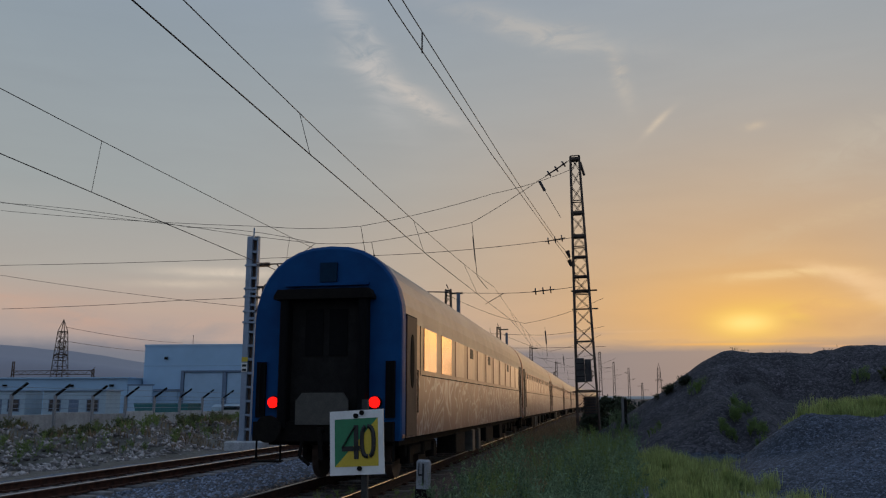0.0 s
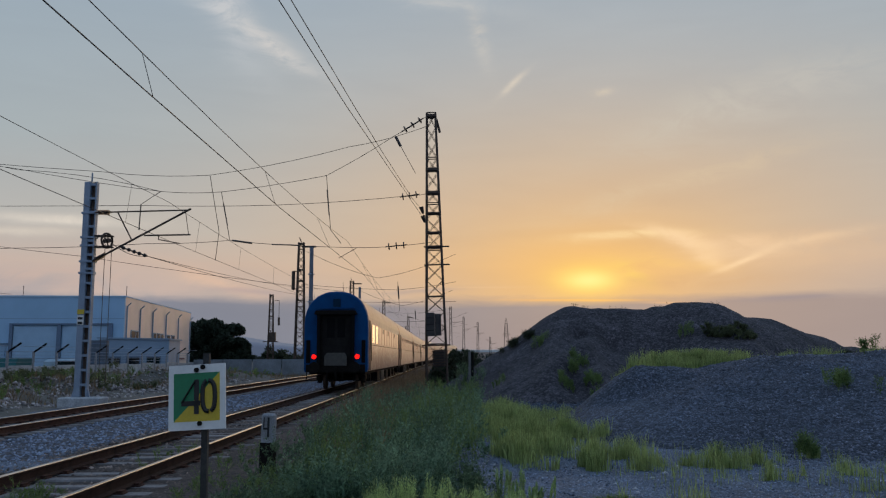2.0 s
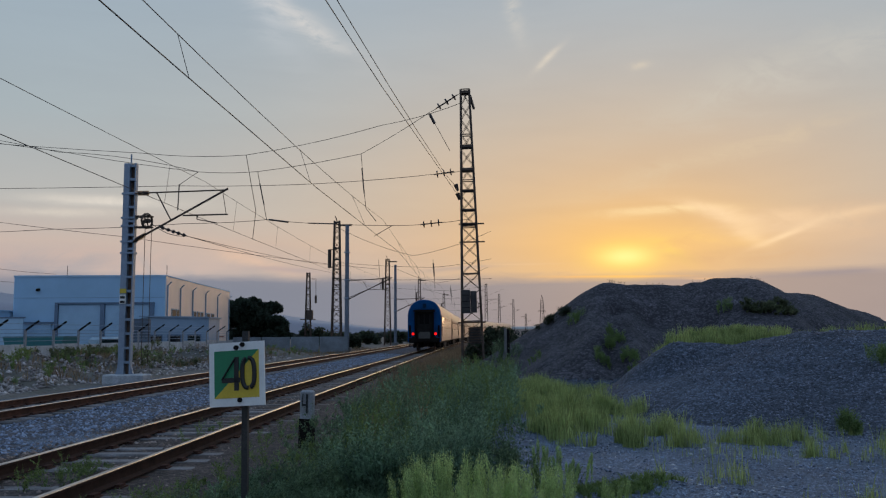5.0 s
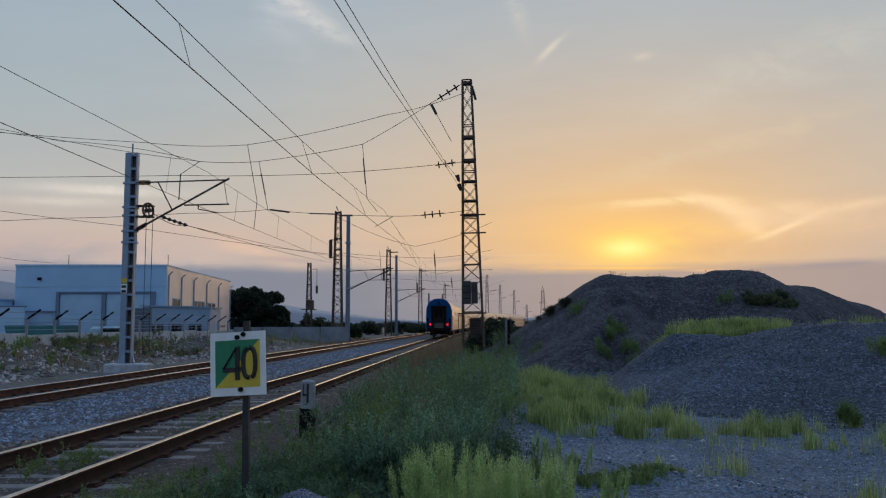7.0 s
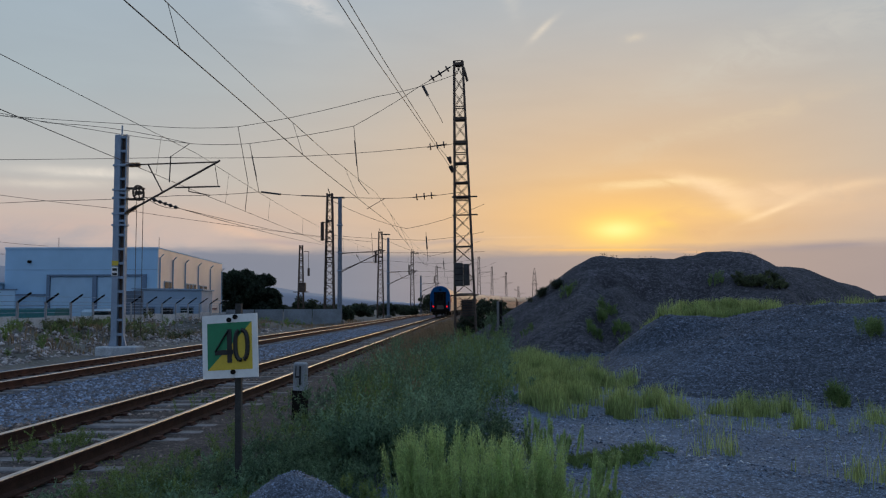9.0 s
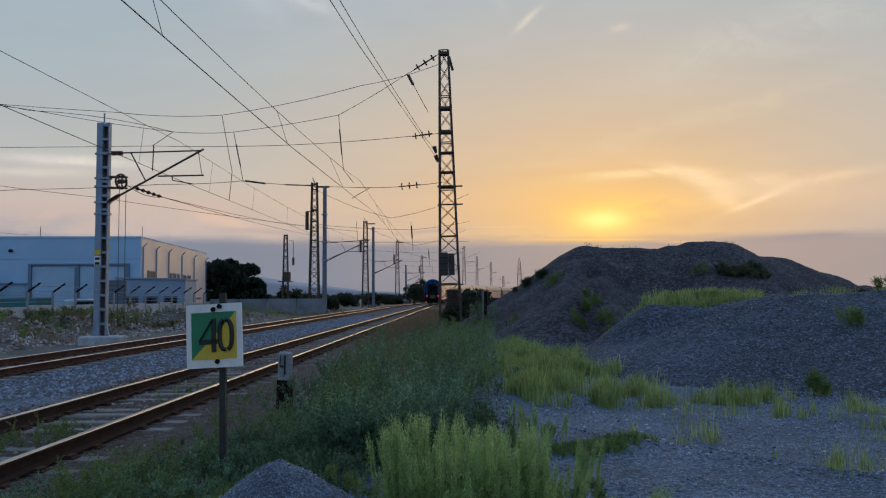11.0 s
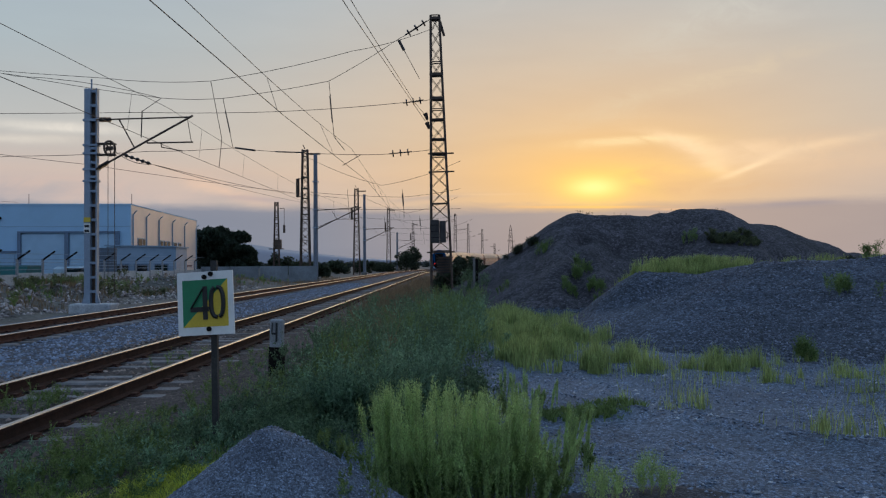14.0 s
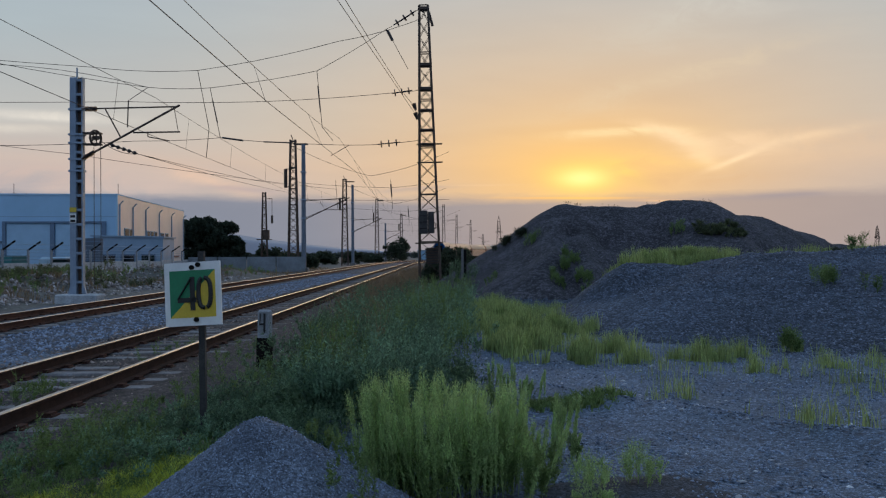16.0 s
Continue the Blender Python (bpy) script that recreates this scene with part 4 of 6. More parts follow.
def round_mast(x, y, h, label):
    e = empty("tubular_mast", pose(x, y, 0), label, "catenary mast", "tubular masts")
    Geo().bar((0, 0, 0), (0, 0, h), 0.24, 14, 0.19).put("tube", DULLZINC, e)
    Geo().box((0, 0, 0.2), (0.9, 0.9, 0.5), bevel=0.06).put("footing", CONCRETE, e)
    for z in (5.3, 7.1, h * 0.78):
        Geo().box((0, 0, z), (0.55, 0.55, 0.1)).put("clamp", ZINC, e)
    g = Geo().bar((0.2, 0, 7.0), (4.4, 0, 7.25), 0.04)
    g.bar((0.2, 0, 5.2), (4.5, 0, 7.3), 0.05)
    g.bar((0.2, 0, 5.35), (4.2, 0, 7.05), 0.03)
    g.bar((2.0, 0, 6.1), (4.2, 0, 6.15), 0.03)
    g.bar((1.6, 0, 6.95), (2.1, 0, 6.1), 0.02)
    g.put("bracket", IRON, e)
    return e


for x, y, h in ((-13.3, 80.1, 12.6), (-13.3, 125.4, 12.4), (-12.6, 191, 9.0)):
    round_mast(x, y, h, "grey tubular catenary mast with a bracket")
for x, y, h, b in ((-14.7, 82.2, 13.4, 1.0), (-14.7, 127, 13.6, 1.0), (-14.6, 191, 14.8, 1.0), (-11.6, 250, 14.2, 1.0)):
    m = lattice_mast(x, y, h, b, 0.5, "dark lattice catenary mast beside the far track", bays=19)
    Geo().bar((0, 0, h), (-0.2, 0, h + 0.5), 0.05).put("spike", IRON, m)
    Geo().box((0.8, 0, h - 0.45), (1.4, 0.25, 0.16)).put("crossarm", IRON, m)
    g = Geo()
    g.bar((-0.75, 0, h * 0.64), (-0.75, 0, h * 0.78), 0.18, 8)
    g.bar((-0.75, 0, h * 0.64), (0, 0, h * 0.66), 0.05)
    g.bar((-0.75, 0, h * 0.78), (0, 0, h * 0.78), 0.05)
    g.put("switch_gear", IRON, m)
for x, y, h in ((1.2, 225, 15.5), (6.0, 283, 15.5), (12.2, 318, 15.0), (17.6, 330, 9.7), (-27, 126, 11.5)):
    m = lattice_mast(x, y, h, 0.95, 0.45, "distant dark lattice mast", bays=11, arms=((h * 0.72, 2.6, 0.1), (h * 0.9, -2.0, -0.4)) if x > 1 else ())
    if x < 0:
        Geo().box((0, 0, 4.2), (2.2, 1.0, 0.12)).put("platform", IRON, m)
        Geo().box((0.3, 0, 4.95), (0.9, 0.7, 1.4)).put("switch_box", IRON, m)
        g = Geo()
        g.bar((0.5, 0, h - 1), (1.2, 0, h - 1), 0.05)
        g.bar((1.2, 0, h - 4), (1.2, 0, h - 1), 0.04)
        g.bar((1.2, 0, h - 4.8), (1.2, 0, h - 3.6), 0.18)
        g.put("switch_gear", IRON, m)


def wire(points, r=0.011, sag=0.0, label="thin dark overhead wire between masts", steps=8, bits=()):
    """A wire through the points, sagging between each two; bits: insulators as (from, to) shares of a length."""
    pts = []
    for a, b in zip(points, points[1:]):
        a, b = Vector(a), Vector(b)
        n = steps if sag else 1
        for i in range(n):
            k = i / n
            p = a.lerp(b, k)
            p.z -= 4 * sag * k * (1 - k)
            pts.append(p)
    pts.append(Vector(points[-1]))
    cu = bpy.data.curves.new("overhead_wire", "CURVE")
    cu.dimensions, cu.bevel_depth, cu.bevel_resolution = "3D", r, 1
    sp = cu.splines.new("POLY")
    sp.points.add(len(pts) - 1)
    for q, p in zip(sp.points, pts):
        q.co = (*p, 1)
    cu.materials.append(WIRE)
    ob = new("overhead_wire", cu)
    return tagged(ob, label, "wire", "overhead wires")


def pylon(x, y, h, base, label):
    m = lattice_mast(x, y, h, base, base * 0.42, label, bays=9, group="power pylons", z0=0)
    m.name = "power_pylon"
    tagged(m, category="pylon")
    for z, w in ((h * 0.70, h * 0.10), (h * 0.80, h * 0.05), (h * 0.88, h * 0.05)):
        for s in (-1, 1):
            g = Geo()
            g.strip((0, 0, z + 0.6), (s * w, 0, z), 0.16, 0.16)
            g.strip((0, 0, z - 0.6), (s * w, 0, z), 0.16, 0.16)
            g.strip((s * w, 0, z), (s * w, 0, z - h * 0.04), 0.12, 0.12)
            g.put("crossarm", IRON, m)
    k, g = base * 0.21, Geo()
    for sx in (-1, 1):
        for sy in (-1, 1):
            g.strip((sx * k, sy * k * 0.75, h), (0, 0, h * 1.15), 0.14, 0.14)
    g.put("peak", IRON, m)
    return m


pylon(-121, 170, 18.2, 4.0, "tall dark steel power pylon beyond the sheds")
pylon(38, 520, 22.5, 3.6, "distant dark steel power pylon")
pylon(205, 381, 12.3, 2.4, "distant dark steel power pylon")
pylon(214, 379, 12.0, 2.4, "distant dark steel power pylon")
for dz_ in (0.0, -3.2):
    wire([(-120.5, 170, 19.2 + dz_), (-131, 245, 21.0 + dz_)], 0.05, sag=0.6, label="power line between the pylons")
# a low substation frame beside the left pylon
e = empty("substation_frame", pose(-125, 172, 0), "dark steel substation frame", "steel frame")
for x in (-9.6, 11.2):
    m_ = Geo()
    for s in (-0.5, 0.5):
        m_.bar((x + s, 0, 0), (x + s * 0.4, 0, 11.5 if x < 0 else 9.5), 0.14)
    for z in range(10):
        m_.bar((x - 0.45, 0, z), (x + 0.45, 0, z + 1), 0.07)
    m_.put("post", IRON, e)
m_ = Geo()
for z in (8.4, 9.3):
    m_.bar((-9.6, 0, z), (11.2, 0, z), 0.09)
for i in range(20):
    m_.bar((-9.6 + i * 1.04, 0, 8.4 + 0.9 * (i % 2)), (-8.56 + i * 1.04, 0, 9.3 - 0.9 * (i % 2)), 0.06)
m_.put("beam", IRON, e)


def insulator(p, q, n=3, r=0.16):
    """A string of discs from p to q."""
    p, q = Vector(p), Vector(q)
    g = Geo().bar(p, q, 0.03)
    d = (q - p).normalized()
    for i in range(n):
        c = p.lerp(q, (i + 0.5) / n)
        g.bar(c - d * 0.03, c + d * 0.03, r, 10)
    ob = g.put("insulator", CERAMIC)
    return tagged(ob, "dark ceramic insulator string on a wire", "insulator", "insulators")


def rod(p, q, r=0.03):
    ob = Geo().bar(p, q, r, 8).put("rod_insulator", CERAMIC)
    return tagged(ob, "dark rod insulator hanging on a wire", "insulator", "insulators")


def catenary(contact, carrier, sags, hangers):
    """A contact wire and the carrying wire above it, with droppers; both given at their supports."""
    wire(contact, 0.0100, label="straight contact wire over the track")
    for a, b, g in zip(carrier, carrier[1:], sags):
        wire([a, b], 0.0085, sag=g, label="carrying wire sagging between the masts", steps=16)

    def at(line, y, dips=None):
        for i, (a, b) in enumerate(zip(line, line[1:])):
            if a[1] <= y < b[1]:
                k = (y - a[1]) / (b[1] - a[1])
                p = Vector(a).lerp(Vector(b), k)
                p.z -= 4 * k * (1 - k) * (dips[i] if dips else 0)
                return p

    for y in hangers:
        wire([at(carrier, y, sags), at(contact, y - 0.2)], 0.006, label="thin dropper between two wires")


def along_line(offset, y, z):
    return (offset + bend(y)[0], y, z)


catenary([(-4.6, -20, 5.77), (-4.6, 12, 5.77), (-4.55, 22, 5.77), (-4.27, 33.4, 5.77), (-4.1, 40, 5.78)] + [along_line(NEAR + s, y, 5.78) for s, y in ((-0.3, 95), (0.3, 150), (-0.3, 205), (0, 260))],
         [along_line(NEAR, y, 7.4) for y in (-20, 40, 95, 150, 205, 260)], (0.83, 0.6, 0.6, 0.6, 0.6), (12.6, 21.6, 30.5, 47, 54, 61, 69, 77, 85))
catenary([along_line(FAR + s, y, 6.1) for s, y in ((0.2, -20), (-0.1, 30), (0.2, 80), (-0.2, 125), (0, 190), (0, 250))],
         [along_line(FAR, y, 7.5) for y in (-20, 30, 80, 125, 190, 250)], (0.25, 0.4, 0.5, 0.5, 0.5), (15.3, 26.5, 34, 41, 49, 57, 64, 72))
# a pair that ends on the tall mast, passing overhead
wire([(-5.2, -24, 8.3), (-2.92, 11.5, 7.69), (-2.41, 19.5, 7.80), (-2.18, 23.1, 7.93), (-1.65, 31.3, 8.21), (-1.09, 40, 8.5)], 0.0105, label="overhead wire anchored to the tall mast")
wire([(-5.2, -24, 8.6), (-2.88, 12.2, 8.07), (-2.34, 20.6, 8.13), (-2.03, 25.3, 8.2), (-1.46, 34.3, 8.46), (-1.15, 40, 8.9)], 0.0105, label="overhead wire anchored to the tall mast")
wire([(-2.83, 13.0, 8.07), (-2.83, 13.0, 7.68)], 0.014, label="short dropper between two wires")
for x_, z in ((-1.09, 8.5), (-1.17, 8.95)):
    g = Geo().bar((x_ - 0.05, 39.9, z + 0.12), (x_ + 0.05, 39.9, z - 0.2), 0.12, 10, 0.06)
    tagged(g.put("weight_pulley", CERAMIC), "dark pulley where a wire ends", "pulley", "pulleys")
wire([(-1.15, 40, 8.9), (-1.09, 40, 8.5), (-0.7, 40, 7.6)], 0.014)
# cross-span wires between the tall mast and one out of sight
Y = 40.0
span_a = [(-0.75, Y, 13.9), (-2.54, Y, 12.76), (-5.96, Y, 10.72), (-11.2, Y, 9.91), (-14.24, Y, 9.95), (-21.5, Y, 11.15), (-33.2, Y, 13.05)]
span_b = [(-0.75, Y, 13.3), (-4.87, Y, 12.18), (-11.8, Y, 10.77), (-17.06, Y, 10.96), (-33.1, Y, 12.54)]
span_c = [(-0.7, Y, 9.83), (-2.11, Y, 9.64), (-8.49, Y, 9.23), (-15.2, Y, 9.25), (-32.8, Y, 9.36)]
span_d = [(-0.6, Y, 7.34), (-2.68, Y, 7.12), (-4.4, Y, 7.07), (-8.22, Y, 7.23), (-10.71, Y, 7.46)]
span_e = [(-10.71, Y, 7.46), (-14.85, Y, 7.32), (-21.5, Y, 7.13), (-32.4, Y, 6.89)]
span_f = [(-14.24, Y, 9.95), (-21.5, Y, 11.1), (-33.2, Y, 13.0)]
for s, sag in ((span_a, 0.06), (span_b, 0.12), (span_c, 0.05), (span_d, 0.02), (span_e, 0.05), (span_f, -0.2)):
    wire(s, 0.0135, sag=sag, label="cross-span wire from mast to mast", steps=5)
wire([(-32.7, Y, 8.8), (-18.0, Y, 6.7), (-7.5, 60, 6.5)], 0.012, sag=0.1)
for a, b in (((-11.8, Y, 10.77), (-11.26, Y, 7.91)), ((-11.26, Y, 7.91), (-11.4, Y, 6.47)), ((-11.2, Y, 9.91), (-10.71, Y, 7.46)), ((-5.96, Y, 10.72), (-5.72, Y, 7.97)),
             ((-14.24, Y, 9.95), (-15.2, Y, 9.3)), ((-2.54, Y, 12.76), (-1.5, Y, 10.8)), ((-5.72, Y, 7.97), (-5.2, Y, 7.3)), ((-4.4, Y, 7.07), (-5.3, Y, 6.55))):
    wire([a, b], 0.016, label="short hanger between cross-span wires")
insulator((-1.1, Y, 13.66), (-2.2, Y, 12.96), 3, 0.17)
insulator((-1.3, Y, 9.75), (-2.3, Y, 9.6), 3, 0.17)
insulator((-1.9, Y, 7.2), (-3.0, Y, 7.1), 3, 0.17)
rod((-11.08, Y, 9.3), (-10.85, Y, 8.2))
rod((-5.92, Y, 10.0), (-5.8, Y, 8.7))
rod((-8.6, Y, 7.25), (-7.2, Y, 7.2))
rod((-15.2, Y, 9.32), (-15.25, Y, 8.0))
rod((-10.6, Y, 7.46), (-9.6, Y, 7.32), 0.045)
rod((-2.5, Y, 12.7), (-2.25, Y, 12.2), 0.07)
# spans of the masts farther on
for y, l in ((82, -14.6), (127, -14.6), (191, -14.2)):
    b = bend(y)[0]
    rr = 1.0 + b
    wire([(l, y, 12.6), (NEAR + b - 2, y, 9.6), (rr, y, 12.0)], 0.02, sag=0.3, label="cross-span wire from mast to mast")
    wire([(l, y, 9.0), (NEAR + b, y, 8.4), (rr, y, 9.2)], 0.018, sag=0.1, label="cross-span wire from mast to mast")
    wire([(l, y, 7.3), (rr, y, 7.2)], 0.018, sag=0.1, label="cross-span wire from mast to mast")
    for x in (FAR + b, NEAR + b):
        wire([(x, y, 9.2), (x + 0.2, y, 6.3)], 0.022, label="short hanger between cross-span wires")
    rod((NEAR + b + 0.03, y, 8.8), (NEAR + b + 0.12, y, 7.5), 0.07)
wire([(-12.2, 29.5, 5.85), (-11.45, 31, 5.57), (-14.6, 82.2, 7.9)], 0.012, sag=0.15)
wire([(-11.45, 31, 5.57), (-14.6, 82.2, 8.7)], 0.012, sag=0.2)
insulator((-12.05, 29.9, 5.78), (-11.45, 31, 5.57), 5, 0.07)

# ---- sheds, fence and the land behind ----
shed = empty("warehouse", pose(-31.55, 80, 0, 0, 0, 5.8), "large pale metal warehouse, skylit front in pale blue, sunlit side in cream", "warehouse")
W_, L_, H_ = 14.7, 31.0, 7.68
Geo().box((-W_ / 2, 0.15, H_ / 2), (W_, 0.3, H_)).put("front_wall", CLAD, shed, "front wall in skylit pale blue")
Geo().box((-0.15, L_ / 2 + 0.15, H_ / 2), (0.3, L_ - 0.3, H_)).put("side_wall", CLAD2, shed, "side wall in sunlit cream")
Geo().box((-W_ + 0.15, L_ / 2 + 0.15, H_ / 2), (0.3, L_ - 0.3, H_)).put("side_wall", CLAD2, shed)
Geo().box((-W_ / 2, L_ - 0.15, H_ / 2), (W_ - 0.6, 0.3, H_)).put("back_wall", CLAD, shed)
Geo().box((-W_ / 2, L_ / 2, H_ + 0.05), (W_ + 0.1, L_ + 0.1, 0.1)).put("roof", CLAD, shed)
g = Geo()
g.box((-W_ / 2, -0.02, H_ - 0.02), (W_ + 0.1, 0.08, 0.14))
g.put("eaves_trim", SHUTTER, shed)
Geo().box((-W_ / 2, -0.01, 5.55), (W_, 0.04, 0.04)).put("panel_joint", CLAD3, shed)
# door bay: frame and two shutters
g = Geo()
for x in (-10.45, -6.0, -1.2):
    g.box((x, -0.12, 2.45), (0.4 if x > -10 else 0.3, 0.28, 4.9))
g.box((-5.8, -0.12, 5.0), (9.6, 0.3, 0.16))
g.put("door_frame", FRAME, shed)
for x, w in ((-8.2, 4.1), (-3.6, 4.2)):
    d = Geo().box((x, -0.04, 2.4), (w, 0.1, 4.75)).put("shutter", SHUTTER, shed, "pale blue roller shutter")
    g = Geo()
    for i in range(16):
        g.box((x, -0.1, 0.3 + i * 0.29), (w, 0.03, 0.035))
    g.put("shutter_rib", SHUTTER, d)
d = Geo().box((-12.6, -0.04, 1.5), (3.3, 0.1, 3.0)).put("shutter", SHUTTER, shed, "pale blue roller shutter")
g = Geo()
for i in range(10):
    g.box((-12.6, -0.1, 0.3 + i * 0.29), (3.3, 0.03, 0.035))
g.put("shutter_rib", SHUTTER, d)
g = Geo().box((-12.6, -0.12, 3.1), (3.9, 0.3, 0.16))
g.box((-14.4, -0.12, 1.52), (0.25, 0.28, 3.0))
g.put("door_frame", FRAME, shed)
for x in (-12.3, -3.5):
    g = Geo().box((x, -0.2, 6.35), (0.32, 0.26, 0.2), pose(0, 0, 0, 25, 0, 0).to_3x3())
    g.put("wall_lamp", BLACK, shed)
# pipes and windows on the cream side
for i, y in enumerate((0.7, 5.6, 10.8, 17.0, 23.5, 30.5)):
    g = Geo().box((0.07, y, 3.4), (0.12, 0.14, 6.8 - 0.05 * i))
    g.bar((0.1, y, 6.8), (0.5, y - 0.3, 7.1), 0.06)
    g.put("downpipe", CLAD3, shed)
for y, w in ((3.2, 1.6), (4.6, 1.0), (11.9, 1.2), (13.6, 1.2), (15.3, 1.2), (18.5, 1.6), (20.8, 1.6)):
    for z, h in ((3.75, 1.5),) if y < 18 else ((3.5, 1.9),):
        fr = Geo().box((0.03, y, z), (0.1, w, h)).put("window", CLAD3, shed)
        Geo().box((0.085, y, z), (0.03, w - 0.2, h - 0.2)).put("pane", DULL, fr)
Geo().box((0.06, 25.5, 1.6), (0.12, 4.0, 0.2)).put("canopy_edge", material("red_canopy", (0.22, 0.07, 0.05), None, 0.6, bump=0), shed)
for x in (-11.2, -1.0):
    Geo().bar((x, 4, H_), (x, 4, H_ + 1.4), 0.03).put("aerial", IRON, shed)

low = empty("low_shed", pose(-31.55, 80, 0, 0, 0, 5.8), "low pale metal shed joined to the warehouse", "shed")
Geo().box((-W_ - 13.2, 1.5, 2.1), (26, 9.0, 4.2)).put("wall", CLAD, low)
Geo().box((-W_ - 13.2, 1.4, 4.26), (26.3, 9.4, 0.12)).put("roof", CLAD, low)
for x in (-W_ - 1.8, -W_ - 6.0, -W_ - 13, -W_ - 19):
    Geo().box((x, -3.1, 3.5), (0.4, 0.3, 0.22)).put("wall_lamp", BLACK, low)
d = Geo().box((-W_ + 1.2, -3.06, 1.75), (2.4, 0.12, 3.5)).put("shutter", SHUTTER, low)
Geo().box((-W_ + 1.2, -3.05, 3.55), (2.7, 0.2, 0.14)).put("door_frame", FRAME, low)

annex = empty("annex", pose(-31.0, 74.5, 0, 0, 0, 5.8), "slate-blue lean-to annex in front of the warehouse", "annex")
Geo().box((2.6, 2.0, 1.7), (6.2, 4.5, 3.4)).put("wall", CLAD3, annex)
Geo().box((2.6, 2.0, 3.46), (6.5, 4.8, 0.12), pose(0, 0, 0, 0, 1.2, 0).to_3x3()).put("roof", CLAD3, annex)
for x in (0.9, 2.6, 4.4):
    f = Geo().box((x, -0.28, 1.3), (1.3, 0.1, 1.1)).put("window", FRAME, annex)
    Geo().box((x, -0.34, 1.3), (1.1, 0.03, 0.9)).put("pane", GLASS, f)
TANKBLUE = material("dark_tank_paint", (0.10, 0.135, 0.18), (0.07, 0.095, 0.13), 0.6, scale=1.5, bump=0.05)
tank = empty("water_tank", pose(-29.6, 70, 0), "upright dark cylindrical tank beside the annex", "tank")
Geo().bar((0, 0, 0), (0, 0, 3.2), 0.75, 20).put("shell", TANKBLUE, tank)
g = Geo()
for z in (0.5, 1.3, 2.1, 2.9):
    g.bar((0, 0, z), (0, 0, z + 0.06), 0.78, 20)
g.put("hoop", FRAME, tank)


def cabin(x, y, w, label):
    e = empty("site_cabin", pose(x, y, 0, 0, 0, 5), label, "cabin", "site cabins")
    Geo().box((0, 0, 1.35), (w, 2.4, 2.7), bevel=0.05).put("body", CABIN, e)
    Geo().box((0, 0, 2.74), (w + 0.25, 2.7, 0.1)).put("roof", CLAD3, e)
    for k in (-0.3, 0.3):
        f = Geo().box((k * w, -1.21, 1.6), (1.0, 0.06, 1.0)).put("window", FRAME, e)
        Geo().box((k * w, -1.25, 1.6), (0.85, 0.03, 0.85)).put("pane", GLASS, f)
    Geo().box((0, -1.21, 1.05), (0.8, 0.06, 2.0)).put("door", FRAME, e)
    return e


cabin(-40.5, 60, 5.2, "white site cabin with dark windows behind the fence")
cabin(-46.5, 59, 4.6, "white site cabin with dark windows behind the fence")
tank2 = empty("skip_container", pose(-28.6, 52, 0), "teal metal skip behind the fence", "skip")
Geo().prism([(-1.6, 0.2), (1.6, 0.2), (2.0, 1.75), (-2.0, 1.75)], -1, 1).put("tub", TEAL, tank2)
tank3 = empty("parked_van", pose(-26.4, 56.5, 0), "parked pale van catching the light behind the fence", "van")
Geo().box((0, 0, 1.15), (1.9, 1.8, 1.0), bevel=0.2).put("body", CABIN, tank3)
Geo().box((0.6, -0.1, 1.40), (1.0, 1.70, 0.28)).put("window", GLASS, tank3)
for x in (-0.7, 0.7):
    Geo().bar((x, -0.92, 0.35), (x, 0.92, 0.35), 0.33, 16).put("wheel", RUBBER, tank3)
long_shed = empty("long_low_building", pose(30, 455, 0, 0, 0, 0), "distant long low building, sunlight on its roof put in as white", "building")
Geo().box((0, 0, 2.0), (62, 12, 4.0)).put("wall", CLAD2, long_shed)
# plain white stands in for the low sun's glint along the roof
Geo().prism([(-32, 4.0), (32, 4.0), (32, 5.4), (-32, 5.4)], -7, 7).put("roof", WHITE, long_shed)
hut = empty("trackside_hut", pose(-3.4, 212, 0), "small pale trackside hut", "hut")
Geo().box((0, 0, 1.3), (4.2, 3, 2.6), bevel=0.1).put("wall", CLAD, hut)
Geo().box((0, 0, 2.68), (4.6, 3.4, 0.16)).put("roof", CLAD3, hut)

fence = empty("perimeter_fence", pose(0, 0, 0), "concrete panel fence with angled wire arms", "fence")
FX = -24.0


def fence_post_mesh():
    g = Geo()
    g.box((0, 0, 1.0), (0.11, 0.11, 2.0))
    return g.data("fence_post", POSTGREY)


def fence_arm_mesh():
    return Geo().strip((0, 0, 1.95), (0.74, -0.05, 2.45), 0.085, 0.085).data("arm", BLACK)


def panel_mesh():
    g = Geo()
    g.box((0, 0, 0.6), (0.07, 2.6, 1.15), bevel=0.02)
    return g.data("panel", PANEL)


POST_ME, PANEL_ME, ARM_ME = fence_post_mesh(), panel_mesh(), fence_arm_mesh()
y = 25.0
while y < 77:
    for nm, me, m in (("fence_post", POST_ME, pose(FX, y, 0.1)), ("panel", PANEL_ME, pose(FX, y + 1.42, 0.1 + 0.05 * math.sin(y)))):
        ob = new(nm, me)
        ob.parent, ob.matrix_basis = fence, m
        if nm == "fence_post":
            arm = new("arm", ARM_ME)
            arm.parent = ob
    y += 2.84
for z in (1.4, 1.6, 1.8, 2.0, 2.28):
    dx_ = 0.6 if z > 2.2 else 0
    Geo().bar((FX + dx_, 25, z + 0.1), (FX + dx_, 77, z + 0.1), 0.012, 4).put("strand", ZINC, fence)
back_fence = empty("cross_fence", pose(0, 0, 0), "grey concrete panel wall across the field", "fence")
x, CROSS_ME = FX, Geo().box((0, 0, 0.6), (0.08, 2.6, 1.15), bevel=0.02).data("panel", CROSS)
